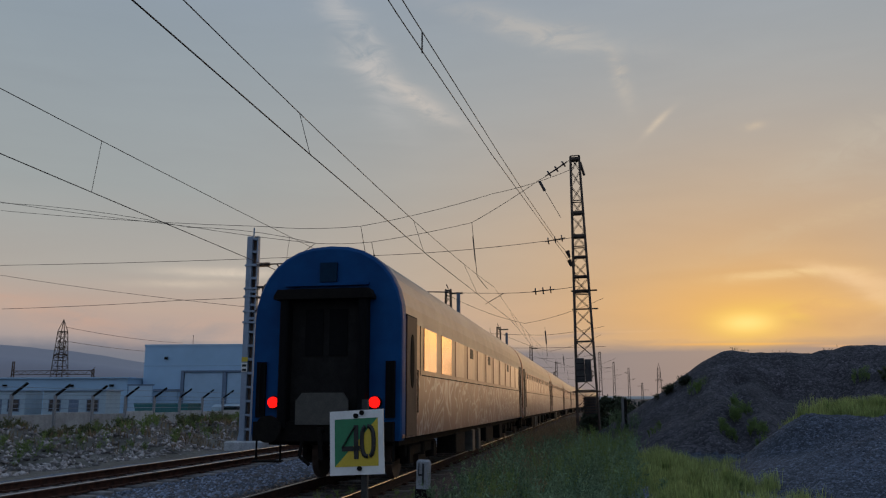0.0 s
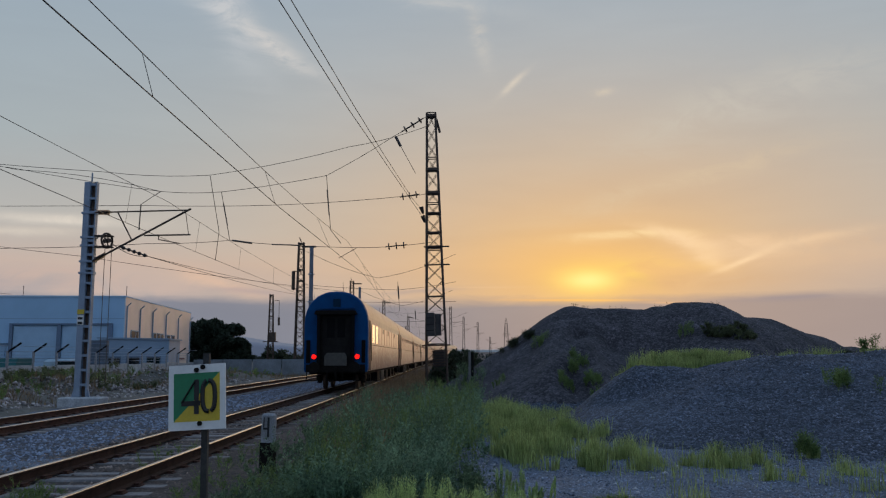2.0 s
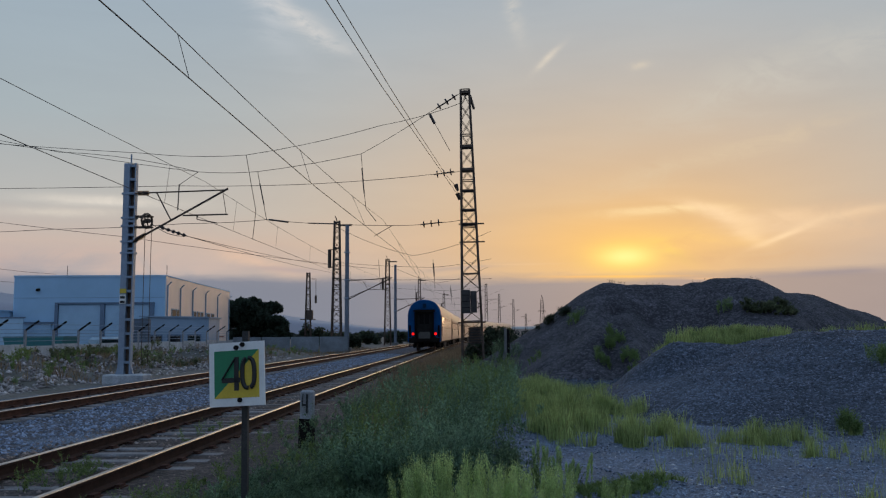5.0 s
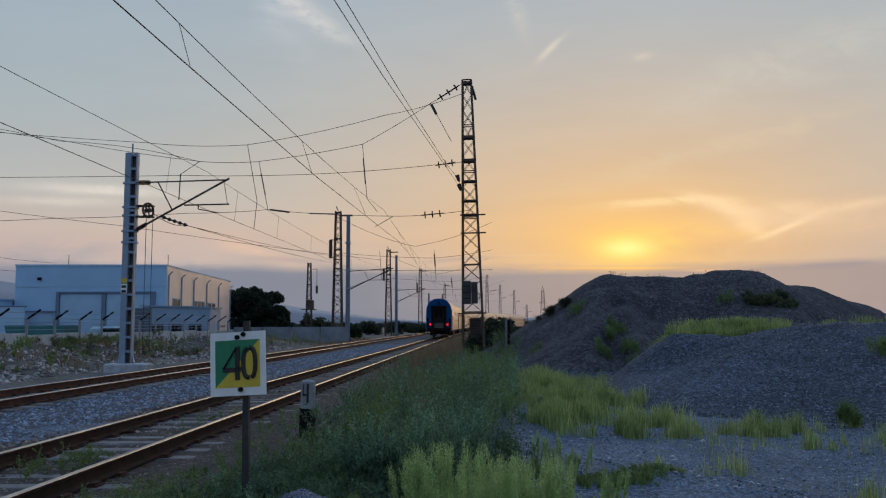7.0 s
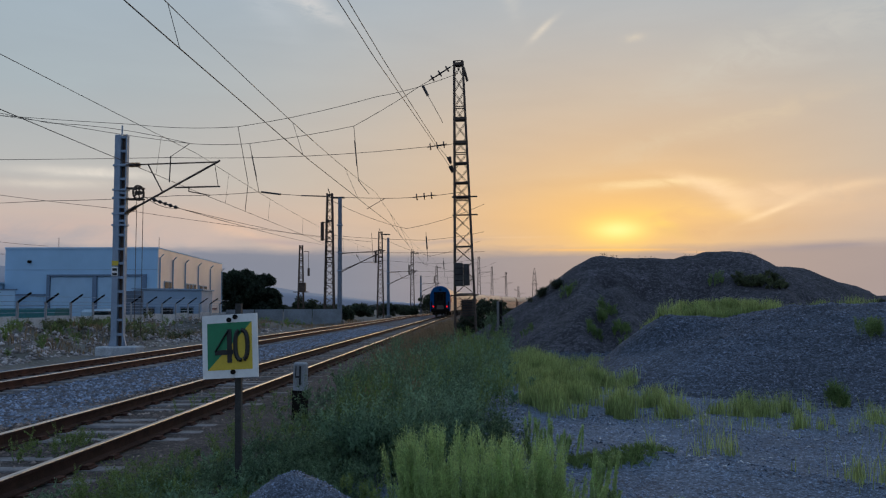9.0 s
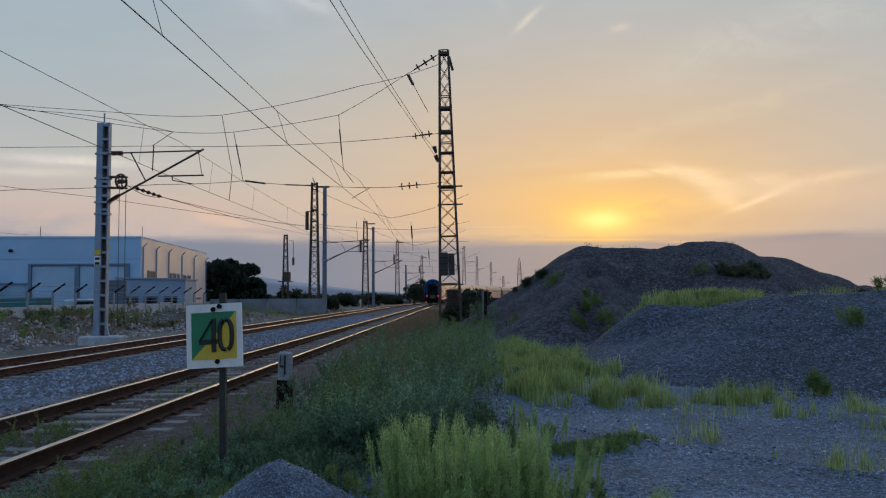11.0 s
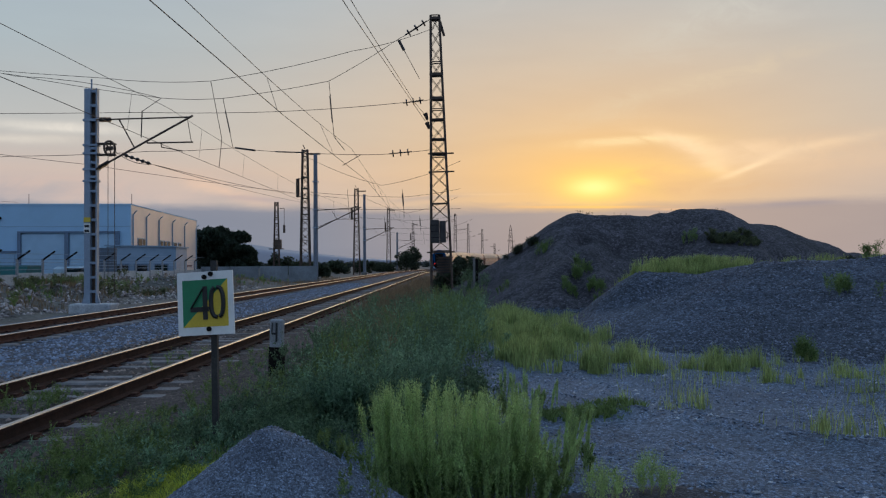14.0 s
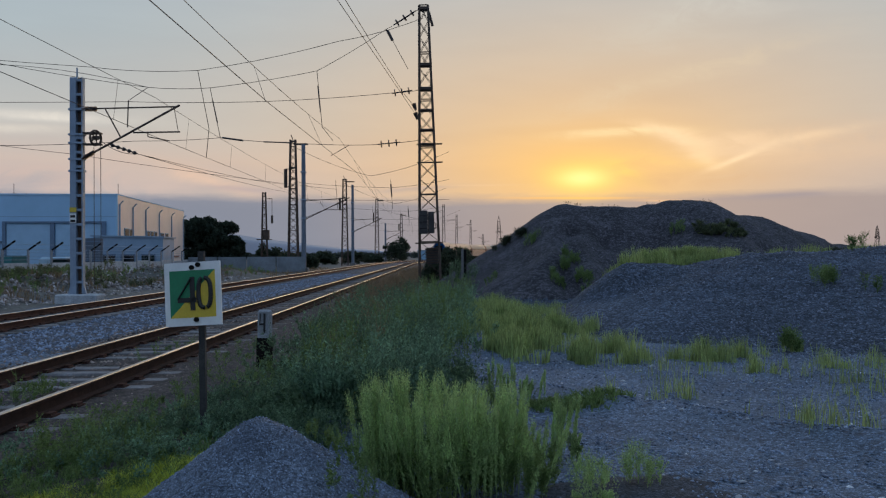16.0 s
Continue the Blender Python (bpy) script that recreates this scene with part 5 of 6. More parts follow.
while x < -14.6:
    ob = new("panel", CROSS_ME)
    ob.parent, ob.matrix_basis = back_fence, pose(x + 1.4, 78, 0.0, 0, 0, 90) @ Matrix.Diagonal((1, 1.05, 1.3, 1))
    x += 2.8


def hill_height(a):
    """Skyline of the far hills in degrees, by azimuth."""
    k = [(-75, 3.0), (-52, 4.0), (-38.9, 3.6), (-35, 3.35), (-30.6, 2.7), (-22, 2.0), (-14.3, 1.5), (-11.6, 1.05), (-8.6, 0.68), (-6.2, 0.45), (-3, 0.2), (3, 0.12), (75, 0.1)]
    for (a0, h0), (a1, h1) in zip(k, k[1:]):
        if a0 <= a <= a1:
            return h0 + (h1 - h0) * (a - a0) / (a1 - a0) + 0.06 * fbm(a, 0, 0.35)
    return 0.1


# the haze over the hills is put in as a faint blue glow
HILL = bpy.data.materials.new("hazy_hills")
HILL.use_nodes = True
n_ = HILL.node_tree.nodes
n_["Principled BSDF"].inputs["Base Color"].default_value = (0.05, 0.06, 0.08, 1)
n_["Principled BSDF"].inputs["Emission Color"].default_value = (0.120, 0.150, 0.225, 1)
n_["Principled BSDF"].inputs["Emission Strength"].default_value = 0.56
vs, R_ = [], 4200
angles = np.arange(-75, 75.1, 0.5)
for a in angles:
    s, c = math.sin(radians(a)), math.cos(radians(a))
    h = R_ * math.tan(radians(max(0.05, hill_height(a))))
    for k, z in ((1.0, -20), (1.0, h * 0.55), (1.06, h), (1.09, -20)):
        vs.append((s * R_ * k, c * R_ * k, z * k))
i = np.arange(len(vs)).reshape(len(angles), 4)
fs = np.stack([i[:-1, :-1], i[1:, :-1], i[1:, 1:], i[:-1, 1:]], -1).reshape(-1, 4)
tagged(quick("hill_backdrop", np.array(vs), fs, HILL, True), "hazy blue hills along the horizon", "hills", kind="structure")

# ---- trees and bushes ----


def leaves(centres, n, size, mt, name, squash=1.0, lengthen=1.6):
    """Small diamond leaves round the given points (x, y, z, radius)."""
    c = np.asarray(centres, float)
    pick = rng.integers(0, len(c), n)
    d = rng.normal(0, 1, (n, 3))
    d /= np.linalg.norm(d, axis=1, keepdims=True)
    p = c[pick, :3] + d * (c[pick, 3] * rng.random(n) ** 0.45)[:, None] * np.array([1, 1, squash])
    u = rng.normal(0, 1, (n, 3))
    u /= np.linalg.norm(u, axis=1, keepdims=True)
    w = np.cross(u, rng.normal(0, 1, (n, 3)))
    w /= np.linalg.norm(w, axis=1, keepdims=True)
    s = (size * rng.uniform(0.6, 1.4, n))[:, None]
    v = np.stack([p - u * s * lengthen, p + w * s * 0.6, p + u * s * lengthen, p - w * s * 0.6], 1)
    f = np.arange(n * 4).reshape(n, 4)
    return quick(name, v.reshape(-1, 3), f, mt)


def tree(x, y, h, r, n, leaf, label, kind="tree"):
    e = empty(kind, pose(x, y, 0), label, kind, "trees and bushes")
    g = Geo().bar((0, 0, 0), (0.1, 0, h * 0.45), h * 0.03, 8, h * 0.018)
    cs = []
    for i in range(24):
        a, rr = rng.uniform(0, 6.28), r * math.sqrt(rng.uniform(0.02, 0.9))
        z = h * (rng.uniform(0.22, 0.86) if kind == "tree" else rng.uniform(0.10, 0.80))
        rr *= math.sqrt(max(0.1, 1 - ((z / h - 0.35) / 0.6) ** 2))
        p = (rr * math.cos(a), rr * math.sin(a), z)
        g.bar((0.05, 0, h * rng.uniform(0.15, 0.4)), p, h * 0.012, 5, h * 0.004)
        cs.append((*p, r * rng.uniform(0.20, 0.36)))
    g.put("trunk", BARK, e)
    cr = leaves(cs, n, leaf, TREE if kind == "tree" else BUSHLEAF, "crown", 0.8)
    cr.parent = e
    return e


for x, y, h, r in ((-37.4, 124, 7.9, 3.8), (-35, 123.5, 8.6, 3.8), (-32.9, 123, 7.0, 3.1), (-31.4, 122.5, 5.0, 2.3), (-40, 126, 7.6, 3.4)):
    tree(x, y, h, r, 11000, 0.20, "dark rounded broadleaf tree behind the warehouse")
for x, y, h, r in ((-29.3, 142, 4.0, 2.4), (-8.9, 185, 6.5, 3.2), (-10.5, 190, 5.0, 2.8), (-22, 120, 2.2, 2.2), (-19.5, 110, 2.3, 2.0), (-16.5, 100, 1.7, 1.5), (-17.5, 96, 2.0, 1.5), (-20, 140, 2.3, 2.4), (-16, 150, 2.4, 2.2), (-14, 170, 1.9, 2.2),
                   (1.3, 62, 2.5, 1.3), (3.2, 66, 1.6, 1.2), (0.4, 70, 2.7, 1.4), (-0.3, 44, 1.5, 0.8), (1.0, 45, 1.9, 1.0)):
    tree(x, y, h, r, 2600, 0.085 if y < 80 else 0.15, "dark leafy bush beside the line", "bush")
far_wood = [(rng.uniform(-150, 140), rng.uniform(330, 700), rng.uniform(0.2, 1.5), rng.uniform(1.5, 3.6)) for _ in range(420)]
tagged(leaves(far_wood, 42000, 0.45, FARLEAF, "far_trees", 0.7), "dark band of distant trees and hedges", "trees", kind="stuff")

# ---- grass and weeds ----


def blades(name, p, h, w, mt, label, lean=0.25, cat="grass", fan=None):
    """Tapered bent blades at points p with heights h."""
    n = len(p)
    a, b = rng.uniform(0, 6.283, n), rng.uniform(0, 6.283, n)
    side = np.stack([np.cos(a), np.sin(a), np.zeros(n)], -1) * (w * rng.uniform(0.6, 1.3, n))[:, None]
    if fan is not None:
        b = np.arctan2(p[:, 1] - fan[1], p[:, 0] - fan[0]) + rng.normal(0, 0.7, n)
    out = np.stack([np.cos(b), np.sin(b), np.zeros(n)], -1) * (h * lean * rng.uniform(0.2, 1.6, n))[:, None]
    zz = np.array([0, 0, 1.0])
    m1, m2_ = p + out * 0.18 + zz * (h * 0.45)[:, None], p + out * 0.55 + zz * (h * 0.8)[:, None]
    tip = p + out + zz * (h * rng.uniform(0.85, 1.0, n))[:, None]
    v = np.stack([p - side, p + side, m1 - side * 0.8, m1 + side * 0.8, m2_ - side * 0.5, m2_ + side * 0.5, tip - side * 0.08, tip + side * 0.08], 1)
    f = (np.array([(0, 1, 3, 2), (2, 3, 5, 4), (4, 5, 7, 6)])[None] + 8 * np.arange(n)[:, None, None]).reshape(-1, 4)
    return tagged(quick(name, v.reshape(-1, 3), f, mt), label, cat, kind="stuff")


def scatter(n, areas, height, clump=0.0):
    """Points in ellipses (x, y, rx, ry, weight) on a height function, gathered into clumps."""
    wts = np.array([q[4] for q in areas], float)
    pick = rng.choice(len(areas), n, p=wts / wts.sum())
    q = np.array(areas, float)[pick]
    r, a = np.sqrt(rng.random(n)), rng.uniform(0, 6.283, n)
    x, y = q[:, 0] + q[:, 2] * r * np.cos(a), q[:, 1] + q[:, 3] * r * np.sin(a)
    if clump:
        x, y = np.round(x / clump) * clump, np.round(y / clump) * clump
        k = np.sin(x * 91.7 + y * 47.3) * 43.1
        x, y = x + clump * np.sin(k * 7) * 0.5 + rng.normal(0, clump * 0.22, n), y + clump * np.cos(k * 5) * 0.5 + rng.normal(0, clump * 0.22, n)
    return np.stack([x, y, [height(i, j) for i, j in zip(x, y)]], -1)


def yard_z(x, y):
    return max(ground_height(x, y), heap_height(x, y) - 0.06)


def weeds(name, p, h, n_leaf, size, mt, label, spread_=0.28, spike=0.0, fan=None):
    """Branching weeds: thin stems that rise and part, each set with small pointed leaves."""
    n = len(p)
    nb = max(5, n_leaf // 16)
    k = max(4, n_leaf // nb)
    lean = rng.normal(0, 0.12, (n, 2))
    if fan is not None:
        lean += (p[:, :2] - np.array(fan)) * 0.13
    s0 = rng.uniform(0.0, 0.7, (n, nb))
    s0[:, 0] = 0.0
    az_b = rng.uniform(0, 6.283, (n, nb))
    reach = spread_ * h[:, None] * (1 - (0.6 + 0.35 * min(spike, 1)) * s0) * rng.uniform(0.45, 1.15, (n, nb))
    reach[:, 0] *= 0.1
    rise = s0 + (1 - s0) * rng.uniform(0.45 + 0.3 * min(spike, 1), 0.95, (n, nb))
    rise[:, 0] = 1.0
    stem = np.concatenate([lean[:, None, :] * (h[:, None] * s0)[..., None], (h[:, None] * s0)[..., None]], -1) + p[:, None, :]
    tip = np.concatenate([lean[:, None, :] * (h[:, None] * rise)[..., None] + reach[..., None] * np.stack([np.cos(az_b), np.sin(az_b)], -1), (h[:, None] * rise)[..., None]], -1) + p[:, None, :]
    way = tip - stem
    t = rng.uniform(0.12, 1.0, (n, nb, k)) ** 0.8
    bow = (0.12 * reach[..., None] * np.sin(t * 3.14))[..., None] * np.array([0, 0, -1.0])
    c = (stem[:, :, None, :] + way[:, :, None, :] * t[..., None] + bow + rng.normal(0, size * 0.5, (n, nb, k, 3))).reshape(-1, 3)
    m = len(c)
    u = np.repeat((way / (np.linalg.norm(way, axis=-1, keepdims=True) + 1e-6)).reshape(-1, 3), k, 0) * (0.5 + 0.7 * spike) + rng.normal(0, 0.55, (m, 3))
    u /= np.linalg.norm(u, axis=1, keepdims=True)
    w = np.cross(u, rng.normal(0, 1, (m, 3)))
    w /= np.linalg.norm(w, axis=1, keepdims=True)
    s = (size * rng.uniform(0.5, 1.4, m) * (1.25 - 0.6 * t.ravel()))[:, None]
    leaf = np.stack([c - u * s, c + w * s * 0.40, c + u * s * 1.2, c - w * s * 0.40], 1).reshape(-1, 3)
    a_, b_ = stem.reshape(-1, 3), tip.reshape(-1, 3)
    q = np.stack([np.cos(az_b.ravel() + 1.57), np.sin(az_b.ravel() + 1.57), np.zeros(n * nb)], -1) * size * 0.10
    stalk = np.stack([a_ - q, a_ + q, b_ + q * 0.4, b_ - q * 0.4], 1).reshape(-1, 3)
    v = np.concatenate([leaf, stalk])
    return tagged(quick(name, v, np.arange(len(v)).reshape(-1, 4), mt), label, "weeds", kind="stuff")


def lumpy(p, k=0.9):
    """Taller and lower growth from place to place."""
    return np.clip([0.8 + 1.1 * fbm(q[0], q[1], k, 31) for q in p], 0.42, 1.3)


def heights(n, lo, hi):
    return rng.uniform(lo, hi, n)


# the dark weeds along the track
DARK_AREAS = [(-0.95, 9.6, 0.8, 2.2, 4), (-0.7, 8.0, 0.7, 0.7, 1.4), (-0.25, 10.0, 0.4, 1.2, 0.6), (-0.8, 13.5, 1.05, 3.5, 5), (-1.0, 20, 1.2, 5, 4), (-0.5, 28, 1.1, 6, 3), (0.2, 33, 1.2, 4, 1.5), (-1.6, 14.5, 0.5, 3.0, 2.2), (-2.0, 22, 0.6, 5, 2)]
p = scatter(680, DARK_AREAS, yard_z, 0.55)
weeds("dark_weeds", p, heights(len(p), 0.35, 0.85) * lumpy(p), 250, 0.023, GRASS_D, "dense dark green weeds beside the track", 0.42)
p = scatter(300, [(-0.5, 9.4, 0.7, 1.2, 2.4), (-1.1, 11.5, 0.7, 1.5, 1.6), (-0.1, 16, 0.8, 3, 2), (0.0, 22, 0.9, 5, 3), (-0.9, 8.0, 0.5, 0.5, 0.9), (-1.4, 13.5, 0.5, 2.0, 1.2)], yard_z, 0.4)
weeds("blue_green_weeds", p, heights(len(p), 0.45, 0.95) * lumpy(p, 1.3), 240, 0.025, BLUEWEED, "blue-green bushy weeds among the dark ones", 0.38)
p = scatter(170, [(-0.1, 20, 0.8, 4, 2), (-0.3, 13, 0.8, 3, 1), (0.2, 27, 0.9, 5, 2), (-1.2, 9.5, 0.6, 1.5, 0.8)], yard_z)
weeds("pale_weeds", p, heights(len(p), 0.6, 1.1), 150, 0.018, GRASS_M, "paler tall weeds standing among the dark ones", 0.22, 0.6)
p = scatter(70, [(-1.5, 13, 0.5, 3, 2), (-1.6, 18, 0.7, 4, 2), (-1.0, 10.5, 0.5, 1.2, 0.7), (-0.9, 24, 0.8, 5, 2)], yard_z)
weeds("dry_stalks", p, heights(len(p), 0.6, 1.1), 110, 0.014, GRASS_B, "dry brown seed stalks over the weeds", 0.25, 0.5)
p = scatter(230, [(-1.6, 8.0, 0.45, 1.0, 2), (-1.7, 9.6, 0.35, 1.2, 1.4), (-1.2, 7.3, 0.4, 0.6, 1), (-2.2, 8.2, 0.4, 1.0, 1.2), (-2.5, 7.0, 0.5, 0.8, 0.8)], yard_z)
weeds("low_weeds", p, heights(len(p), 0.12, 0.42), 180, 0.015, GRASS_D, "low dark weeds below the track bed", 0.55)
# brown dry grass by the rails
p = scatter(7600, [(-1.7, 17, 0.5, 3.0, 0.3), (-2.4, 27, 0.6, 6, 0.9), (-2.4, 36, 0.9, 9, 4), (-2.0, 50, 1.0, 12, 4), (-1.8, 70, 1.2, 15, 3)], yard_z, 0.5)
blades("dry_grass", p, heights(len(p), 0.25, 0.75), 0.009, GRASS_B, "brown dry grass along the rails", 0.35)
# green cover at the foot of the embankment
p = scatter(11000, [(-2.3, 7.6, 0.6, 2.2, 4), (-2.0, 11, 0.6, 2.5, 2), (-2.5, 5.6, 0.8, 1.3, 3)], ground_height, 0.26)
blades("low_green_grass", p, heights(len(p), 0.03, 0.16), 0.004, GRASS_M, "low green growth by the sign post", 0.6)
p = scatter(24000, [(-1.95, 6.0, 0.5, 0.55, 3), (-2.2, 5.4, 0.6, 0.45, 4), (-1.6, 6.4, 0.35, 0.4, 1)], ground_height, 0.09)
blades("yellow_moss", p, heights(len(p), 0.04, 0.12), 0.005, GRASS_Y, "yellowish moss and grass", 0.7, "moss")
p = scatter(320, [(-2.3, 10.8, 0.35, 1.3, 1.4), (-3.0, 7.4, 0.6, 1.0, 1.6), (-2.9, 8.6, 0.35, 2.5, 2), (-2.6, 6.5, 0.5, 1.2, 2), (-4.9, 9.6, 0.35, 0.9, 1.5), (-4.6, 14, 0.3, 1.5, 0.7), (-3.2, 13, 0.3, 2.5, 1.2), (-3.0, 6.3, 0.3, 0.8, 1)], ground_height)
weeds("trackside_weeds", p, heights(len(p), 0.10, 0.34), 130, 0.012, GRASS_M, "small weeds between the sleepers and stones", 0.45)
p = scatter(100, [(-2.5, 7.2, 0.5, 1.2, 2), (-3.2, 6.0, 0.5, 0.5, 0.7), (-2.2, 8.4, 0.4, 0.9, 1)], ground_height, 0.3)
weeds("leafy_ground_weeds", p, heights(len(p), 0.12, 0.32), 140, 0.018, BLUEWEED, "leafy low weeds at the foot of the track bed", 0.6)
# bright grass in the yard
p = scatter(27000, [(1.4, 22.5, 1.1, 4.5, 4), (1.6, 17.2, 1.0, 2.8, 3.6), (2.6, 17.2, 0.4, 0.7, 0.8), (2.7, 21, 0.7, 2.2, 1.0), (1.2, 14.2, 0.4, 1.1, 0.9), (2.3, 13.4, 0.36, 0.5, 0.7), (2.8, 13.1, 0.16, 0.2, 0.12)], ground_height, 0.5)
patch = np.array([fbm(q[0], q[1], 0.9, 11) for q in p])
p, patch = p[patch > -0.28], patch[patch > -0.28]
blades("bright_grass", p, heights(len(p), 0.15, 0.5) * np.clip(0.8 + 0.9 * patch, 0.35, 1.35), 0.006, GRASS_L, "bright green tufts of grass on the gravel")
p = scatter(9500, [(3.8, 13.4, 0.9, 0.9, 2.6), (4.7, 13.2, 0.8, 0.6, 1.4), (2.9, 14.2, 0.5, 0.6, 0.9), (4.5, 11.6, 0.5, 0.4, 0.7), (6.14, 14.1, 0.25, 0.2, 0.5), (5.2, 10.2, 0.25, 0.25, 0.35), (6.0, 12.2, 0.4, 0.3, 0.4), (4.0, 8.0, 0.2, 0.2, 0.2), (2.1, 9.5, 0.15, 0.15, 0.2), (7.6, 12.6, 0.9, 0.4, 0.5), (4.0, 11.8, 1.8, 1.0, 0.4), (5.5, 10.5, 0.9, 1.2, 0.35), (2.6, 9.8, 0.5, 0.7, 0.25), (3.4, 7.8, 0.5, 0.3, 0.12)], yard_z, 0.3)
patch = np.array([fbm(q[0], q[1], 1.5, 21) for q in p])
p, patch = p[patch > -0.05], patch[patch > -0.05]
blades("scattered_tufts", p, heights(len(p), 0.08, 0.36) * np.clip(0.55 + 1.6 * patch, 0.4, 1.25), 0.0045, GRASS_L, "scattered pale green tufts on the gravel")
# grass on the shelf of the heap
p = scatter(20000, [(5.5, 21.6, 0.8, 0.7, 3), (6.7, 22.0, 1.0, 0.8, 3.4), (7.8, 22.6, 0.8, 0.8, 2.4), (6.4, 23.2, 1.2, 0.7, 1.4), (10.6, 24.6, 0.9, 0.5, 0.5), (12.4, 25, 1.0, 0.5, 0.7), (14, 26, 1.5, 0.6, 0.5)], yard_z, 0.4)
blades("heap_grass", p, heights(len(p), 0.12, 0.5), 0.007, GRASS_L, "bright grass growing on a shelf of the heap")
p = scatter(150, [(9.3, 31.9, 0.3, 0.25, 1.6), (4.66, 29, 0.3, 0.4, 1.2), (4.4, 28, 0.22, 0.3, 1), (3.95, 27, 0.3, 0.4, 1.6), (4.8, 27, 0.35, 0.35, 1.6), (4.7, 26, 0.2, 0.3, 0.9), (8.0, 17, 0.22, 0.22, 0.8), (6.05, 13.9, 0.2, 0.2, 0.7), (8.7, 16, 0.3, 0.3, 0.9), (5.3, 21.6, 0.2, 0.2, 0.4), (1.9, 29, 0.5, 0.5, 0.6), (9.8, 19, 0.3, 0.3, 0.6), (11, 18, 0.3, 0.3, 0.5), (3.6, 31.5, 0.3, 0.4, 1)], yard_z)
weeds("heap_weeds", p, heights(len(p), 0.25, 0.52), 260, 0.018, GRASS_M, "tufts of weeds rooted in the heap", 0.38)
p = scatter(120, [(10.6, 31.4, 0.55, 0.3, 1), (11.2, 31.7, 0.45, 0.4, 1), (11.6, 31.4, 0.35, 0.2, 0.5), (10.1, 31.7, 0.3, 0.2, 0.4)], yard_z, 0.3)
weeds("creeping_bush", p, heights(len(p), 0.10, 0.36) * lumpy(p, 2.0), 170, 0.032, OLIVE, "dark low bush spreading over the heap", 0.7)
p = scatter(64, [(3.3, 33.0, 0.14, 0.2, 1), (2.75, 33, 0.2, 0.2, 1), (2.3, 33, 0.1, 0.1, 0.4), (11.4, 24.9, 0.15, 0.1, 0.7), (12.0, 24.9, 0.2, 0.1, 0.9), (13.3, 24.9, 0.3, 0.1, 0.4)], yard_z)
weeds("heap_edge_bush", p, heights(len(p), 0.22, 0.42), 260, 0.022, BUSHLEAF, "dark bushes at the edge of the heap", 0.75)
p = scatter(34, [(5.6, 34.2, 0.4, 0.15, 1), (7.2, 34.6, 0.5, 0.15, 0.5), (11.4, 34.3, 0.4, 0.15, 1), (9.2, 34.6, 0.4, 0.15, 0.5)], yard_z)
weeds("crest_weeds", p, heights(len(p), 0.06, 0.16), 40, 0.010, GRASS_B, "dry wisps along the crest of the heap", 0.4)
# weeds on the banks by the fence
p = scatter(260, [(-16, 26, 1.6, 6, 2), (-18, 36, 2.5, 8, 3), (-17, 50, 2.2, 10, 3), (-15.6, 64, 1.8, 12, 2), (-18.5, 72, 3.5, 4, 3)], ground_height)
weeds("bank_weeds", p, heights(len(p), 0.25, 0.7), 130, 0.03, GRASS_M, "greenish weeds on the rubble banks", 0.45)
p = scatter(5000, [(-17, 30, 3, 8, 2), (-17, 50, 3, 15, 3), (-15, 80, 3, 20, 2)], ground_height, 0.6)
blades("bank_grass", p, heights(len(p), 0.12, 0.38), 0.016, GRASS_B, "dry grass on the rubble banks", 0.4)
p = scatter(280, [(-20.6, 29, 1.6, 4, 3), (-19.6, 37, 1.5, 4, 2.4), (-21.5, 46, 1.2, 6, 1.5), (-15.4, 38, 0.8, 6, 0.6)], ground_height, 0.9)
weeds("olive_weeds", p, heights(len(p), 0.3, 0.65), 150, 0.050, OLIVE, "olive weeds growing along the fence", 0.75)
# the big clump of feathery weeds in front
CLUMP = [(-0.05, 5.7, 0.52, 0.5, 6), (0.42, 6.2, 0.34, 0.5, 1.4), (0.85, 9.1, 0.33, 0.3, 0.9), (0.98, 6.65, 0.14, 0.14, 0.35), (0.55, 5.6, 0.22, 0.3, 0.6), (0.62, 6.1, 0.25, 0.35, 0.8)]
p = scatter(280, CLUMP, ground_height)
tall = heights(len(p), 0.36, 0.92) * np.clip(1.0 - 0.42 * (p[:, 0] - 0.1), 0.5, 1.0) * np.where(p[:, 1] > 8, 0.8, 1.0)
weeds("feathery_weeds", p, tall, 480, 0.0092, SAGE, "tall feathery green weeds in dense spikes", 0.062, 1.0, fan=(0.1, 5.7))
p = scatter(90, CLUMP, ground_height)
low_h = heights(len(p), 0.25, 0.52) * np.clip(1.0 - 0.42 * (p[:, 0] - 0.1), 0.5, 1.0)
weeds("clump_foot", p, low_h, 340, 0.012, GRASS_M, "leafy lower growth of the feathery weeds", 0.32, 0.5, fan=(0.1, 5.7))
p = scatter(26, [(1.47, 5.95, 0.13, 0.13, 2), (1.05, 5.75, 0.12, 0.12, 0.8), (1.0, 5.1, 0.2, 0.15, 0.5)], ground_height)
weeds("lone_weed", p, heights(len(p), 0.16, 0.36), 320, 0.008, SAGE, "small feathery weed alone on the gravel", 0.4, 0.8)
p = scatter(34, [(-0.62, 4.9, 0.2, 0.25, 1.2), (-0.45, 4.5, 0.2, 0.2, 0.8), (0.9, 5.0, 0.2, 0.15, 0.5)], lambda x, y: max(ground_height(x, y), mound_height(x, y)))
weeds("small_weeds", p, heights(len(p), 0.08, 0.22), 150, 0.008, GRASS_M, "small weeds beside the mound", 0.3)

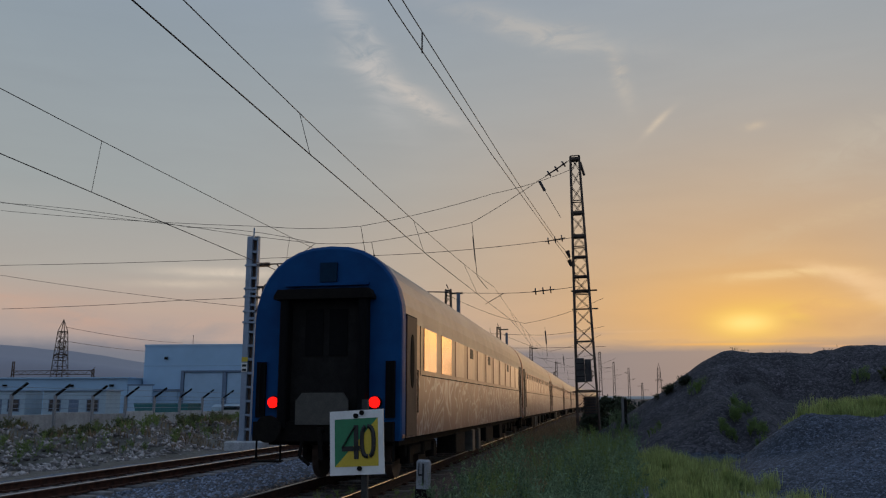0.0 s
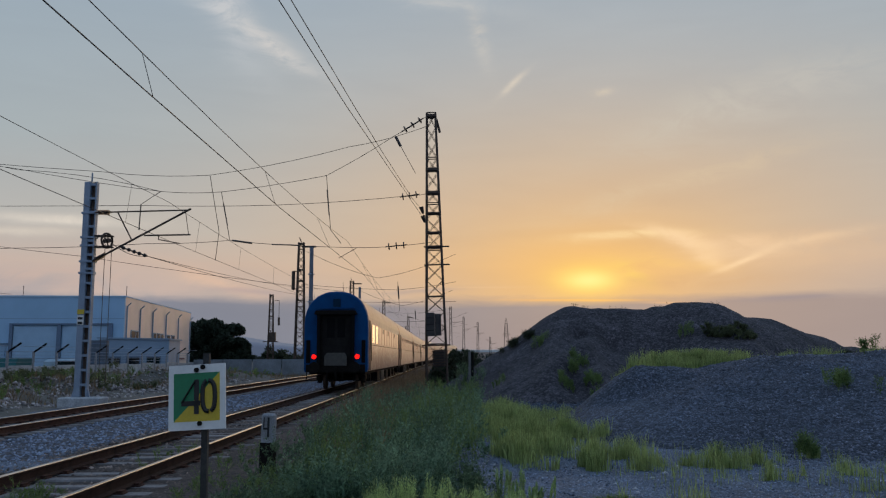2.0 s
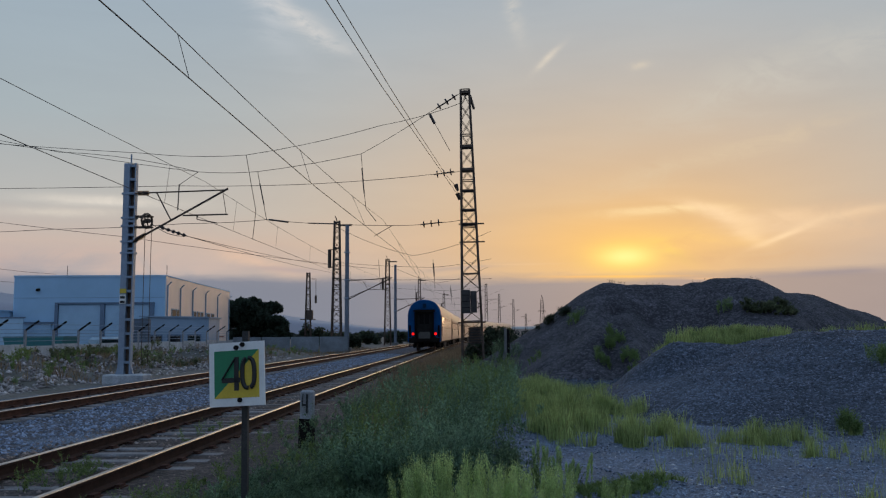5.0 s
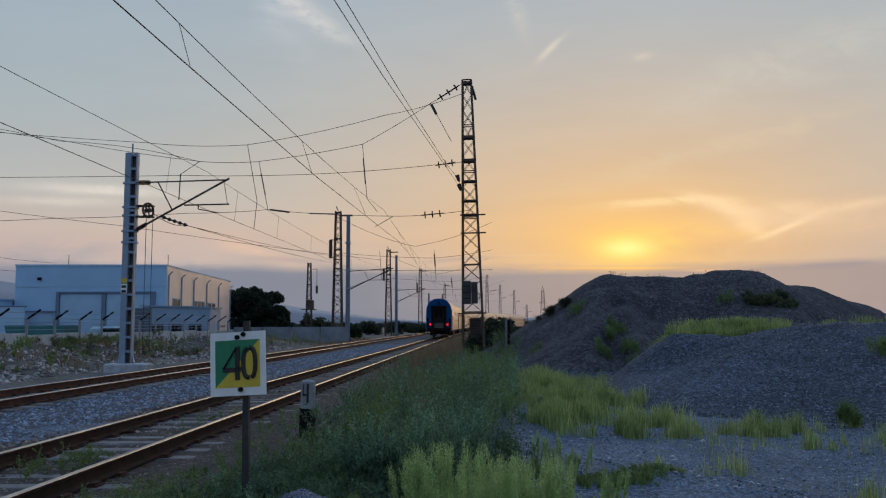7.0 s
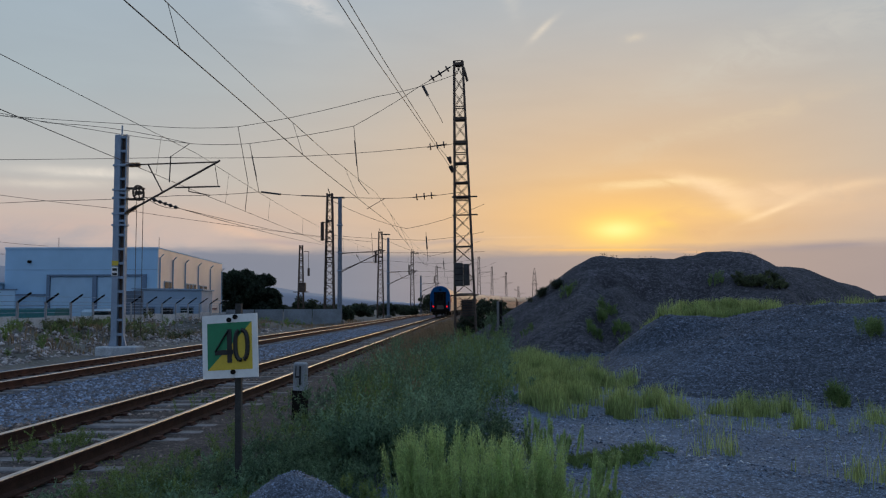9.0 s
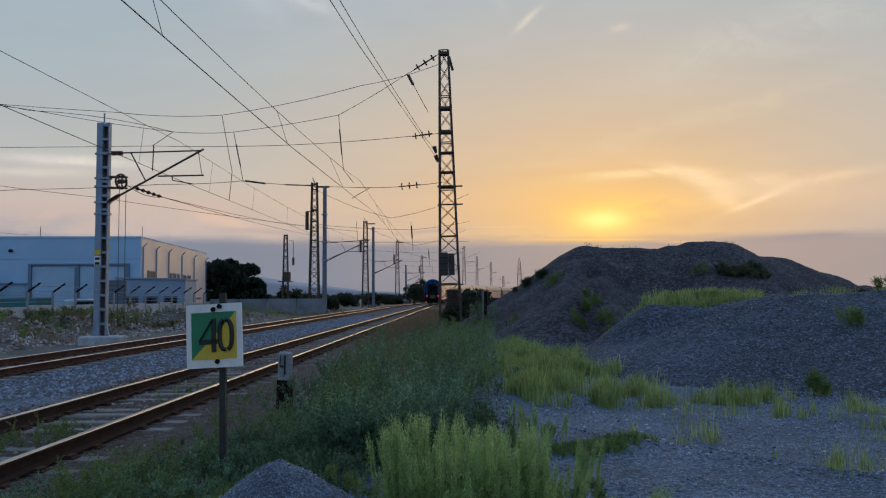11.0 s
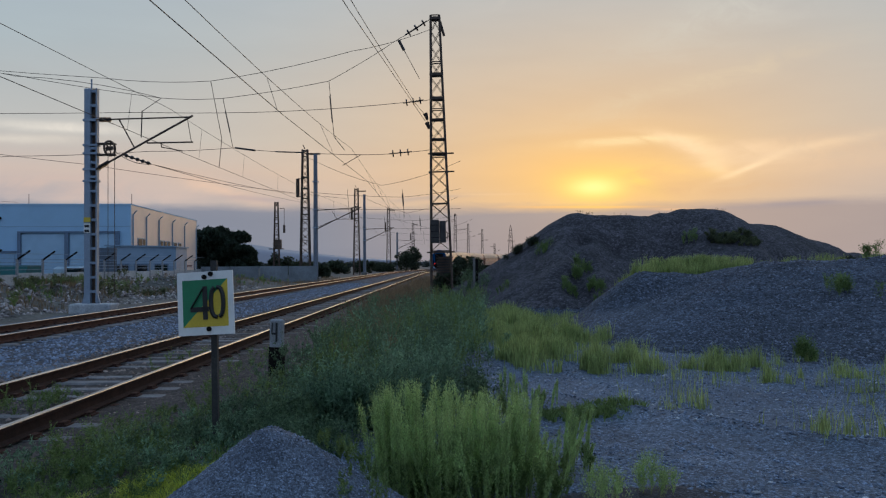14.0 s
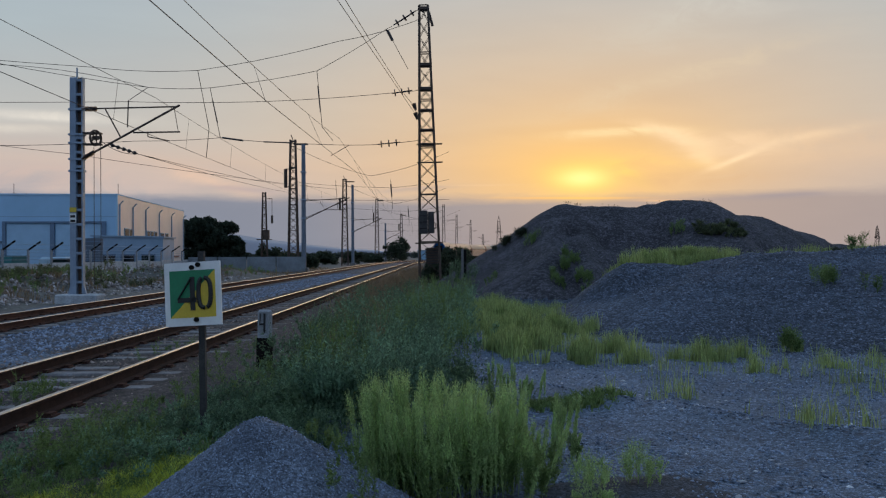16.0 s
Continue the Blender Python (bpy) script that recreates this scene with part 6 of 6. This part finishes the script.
p = scatter(2600, [(1.42, 9.0, 0.5, 0.28, 1), (1.9, 9.3, 0.3, 0.12, 0.2)], ground_height, 0.1)
blades("creeping_grass", p, heights(len(p), 0.03, 0.10), 0.006, GRASS_M, "low creeping grass on the gravel", 0.9)

# ---- sign and posts ----
sign = empty("speed_sign", pose(-2.17, 7.51, 0, 0, -0.6, 0), "square green and yellow number sign on a thin post", "railway sign")
Geo().box((0, 0, 0.86), (0.055, 0.055, 1.76)).put("post", POST, sign, "dark weathered post")
tilt = pose(-0.065, -0.05, 1.35, -3, -2.6, -6)
board = Geo().box((0, 0, 0), (0.53, 0.02, 0.58)).put("board", WHITE, sign, "white-edged enamel board", at=tilt)
K = 0.215
Geo().add([(-K, -0.013, -K), (-K, -0.013, K), (K, -0.013, K), (-K, -0.010, -K), (-K, -0.010, K), (K, -0.010, K)], [(0, 1, 2), (3, 5, 4), (0, 3, 4, 1), (1, 4, 5, 2), (2, 5, 3, 0)]).put("green_field", GREEN, board)
Geo().add([(-K, -0.013, -K), (K, -0.013, K), (K, -0.013, -K), (-K, -0.010, -K), (K, -0.010, K), (K, -0.010, -K)], [(0, 1, 2), (3, 5, 4), (0, 3, 4, 1), (1, 4, 5, 2), (2, 5, 3, 0)]).put("yellow_field", YELLOW, board)
# the stencilled figures
g = Geo()
g.strip((0.0, -0.018, -0.15), (0.0, -0.018, 0.155), 0.044, 0.006)
g.strip((-0.135, -0.018, -0.045), (-0.012, -0.018, 0.14), 0.044, 0.006)
g.strip((-0.14, -0.018, -0.055), (0.035, -0.018, -0.055), 0.006, 0.044)
g.put("figure_4", INK, board)
g = Geo()
oval = [(0.115 + 0.058 * math.copysign(abs(math.cos(a)) ** 0.7, math.cos(a)), 0.135 * math.copysign(abs(math.sin(a)) ** 0.8, math.sin(a))) for a in [6.28318 * k / 28 for k in range(28)]]
for k in range(28):
    if k in (7, 21):
        continue
    a, b = oval[k], oval[(k + 1) % 28]
    g.bar((a[0], -0.014, a[1] + 0.005), (b[0], -0.014, b[1] + 0.005), 0.022, 6)
g.put("figure_0", INK, board)
for x, z in ((0.0, 0.24), (0.06, 0.265), (0.03, -0.235)):
    Geo().bar((x, -0.03, z), (x, -0.008, z), 0.022, 10).put("bolt", BLACK, board)

marker = empty("marker_post", pose(-2.6, 12.1, 0, 0, 1, -8), "short white concrete post with a black foot", "marker post")
Geo().box((0, 0, 0.66), (0.19, 0.15, 0.46), bevel=0.025).put("head", POSTGREY, marker, "chipped white top with a digit")
Geo().box((0, 0, 0.2), (0.196, 0.156, 0.56)).put("foot", BLACK, marker, "black painted foot")
g = Geo()
g.strip((0.02, -0.079, 0.56), (0.02, -0.079, 0.84), 0.03, 0.008)
g.strip((-0.05, -0.079, 0.68), (-0.042, -0.079, 0.84), 0.03, 0.008)
g.strip((-0.055, -0.079, 0.68), (0.03, -0.079, 0.68), 0.008, 0.03)
g.put("digit", INK, marker)
stake = empty("wooden_stake", pose(0.95, 32, 0), "pale and dark concrete stake in the weeds", "stake")
Geo().box((-0.05, 0, 0.95), (0.09, 0.16, 1.9)).put("pale_side", CONCRETE, stake)
Geo().box((0.05, 0, 0.93), (0.11, 0.14, 1.86)).put("dark_side", BLACK, stake)

# ---- what moves ----
REAR = [(0.0, 14.35), (0.5, 19.6), (1.0, 25.3), (1.5, 30.9), (2.0, 36.3), (2.5, 41.9), (3.0, 47.4), (3.5, 52.5), (4.0, 58.2),
        (5.2, 71.3), (6.5, 85.4), (7.0, 90.8), (8.0, 103.3), (9.0, 115.6), (10.3, 131.5), (11.5, 146.5), (12.5, 158.0), (13.5, 169.5), (14.7, 183.0), (16.0, 198.0)]


def motions():
    """The train draws away along the track, each coach following the bend."""
    for i, c in enumerate(coaches):
        rows = []
        for t, y in REAR:
            s = y + i * (COACH + 0.55)
            (b0, _), (b1, _) = bend(s + 3), bend(s + COACH - 3)
            turn = math.atan2(b1 - b0, COACH - 6)
            rows.append((t, pose(NEAR + b0 - math.sin(turn) * 3, s, RAIL, 0, 0, -math.degrees(turn))))
        walk(c, rows)


motions()
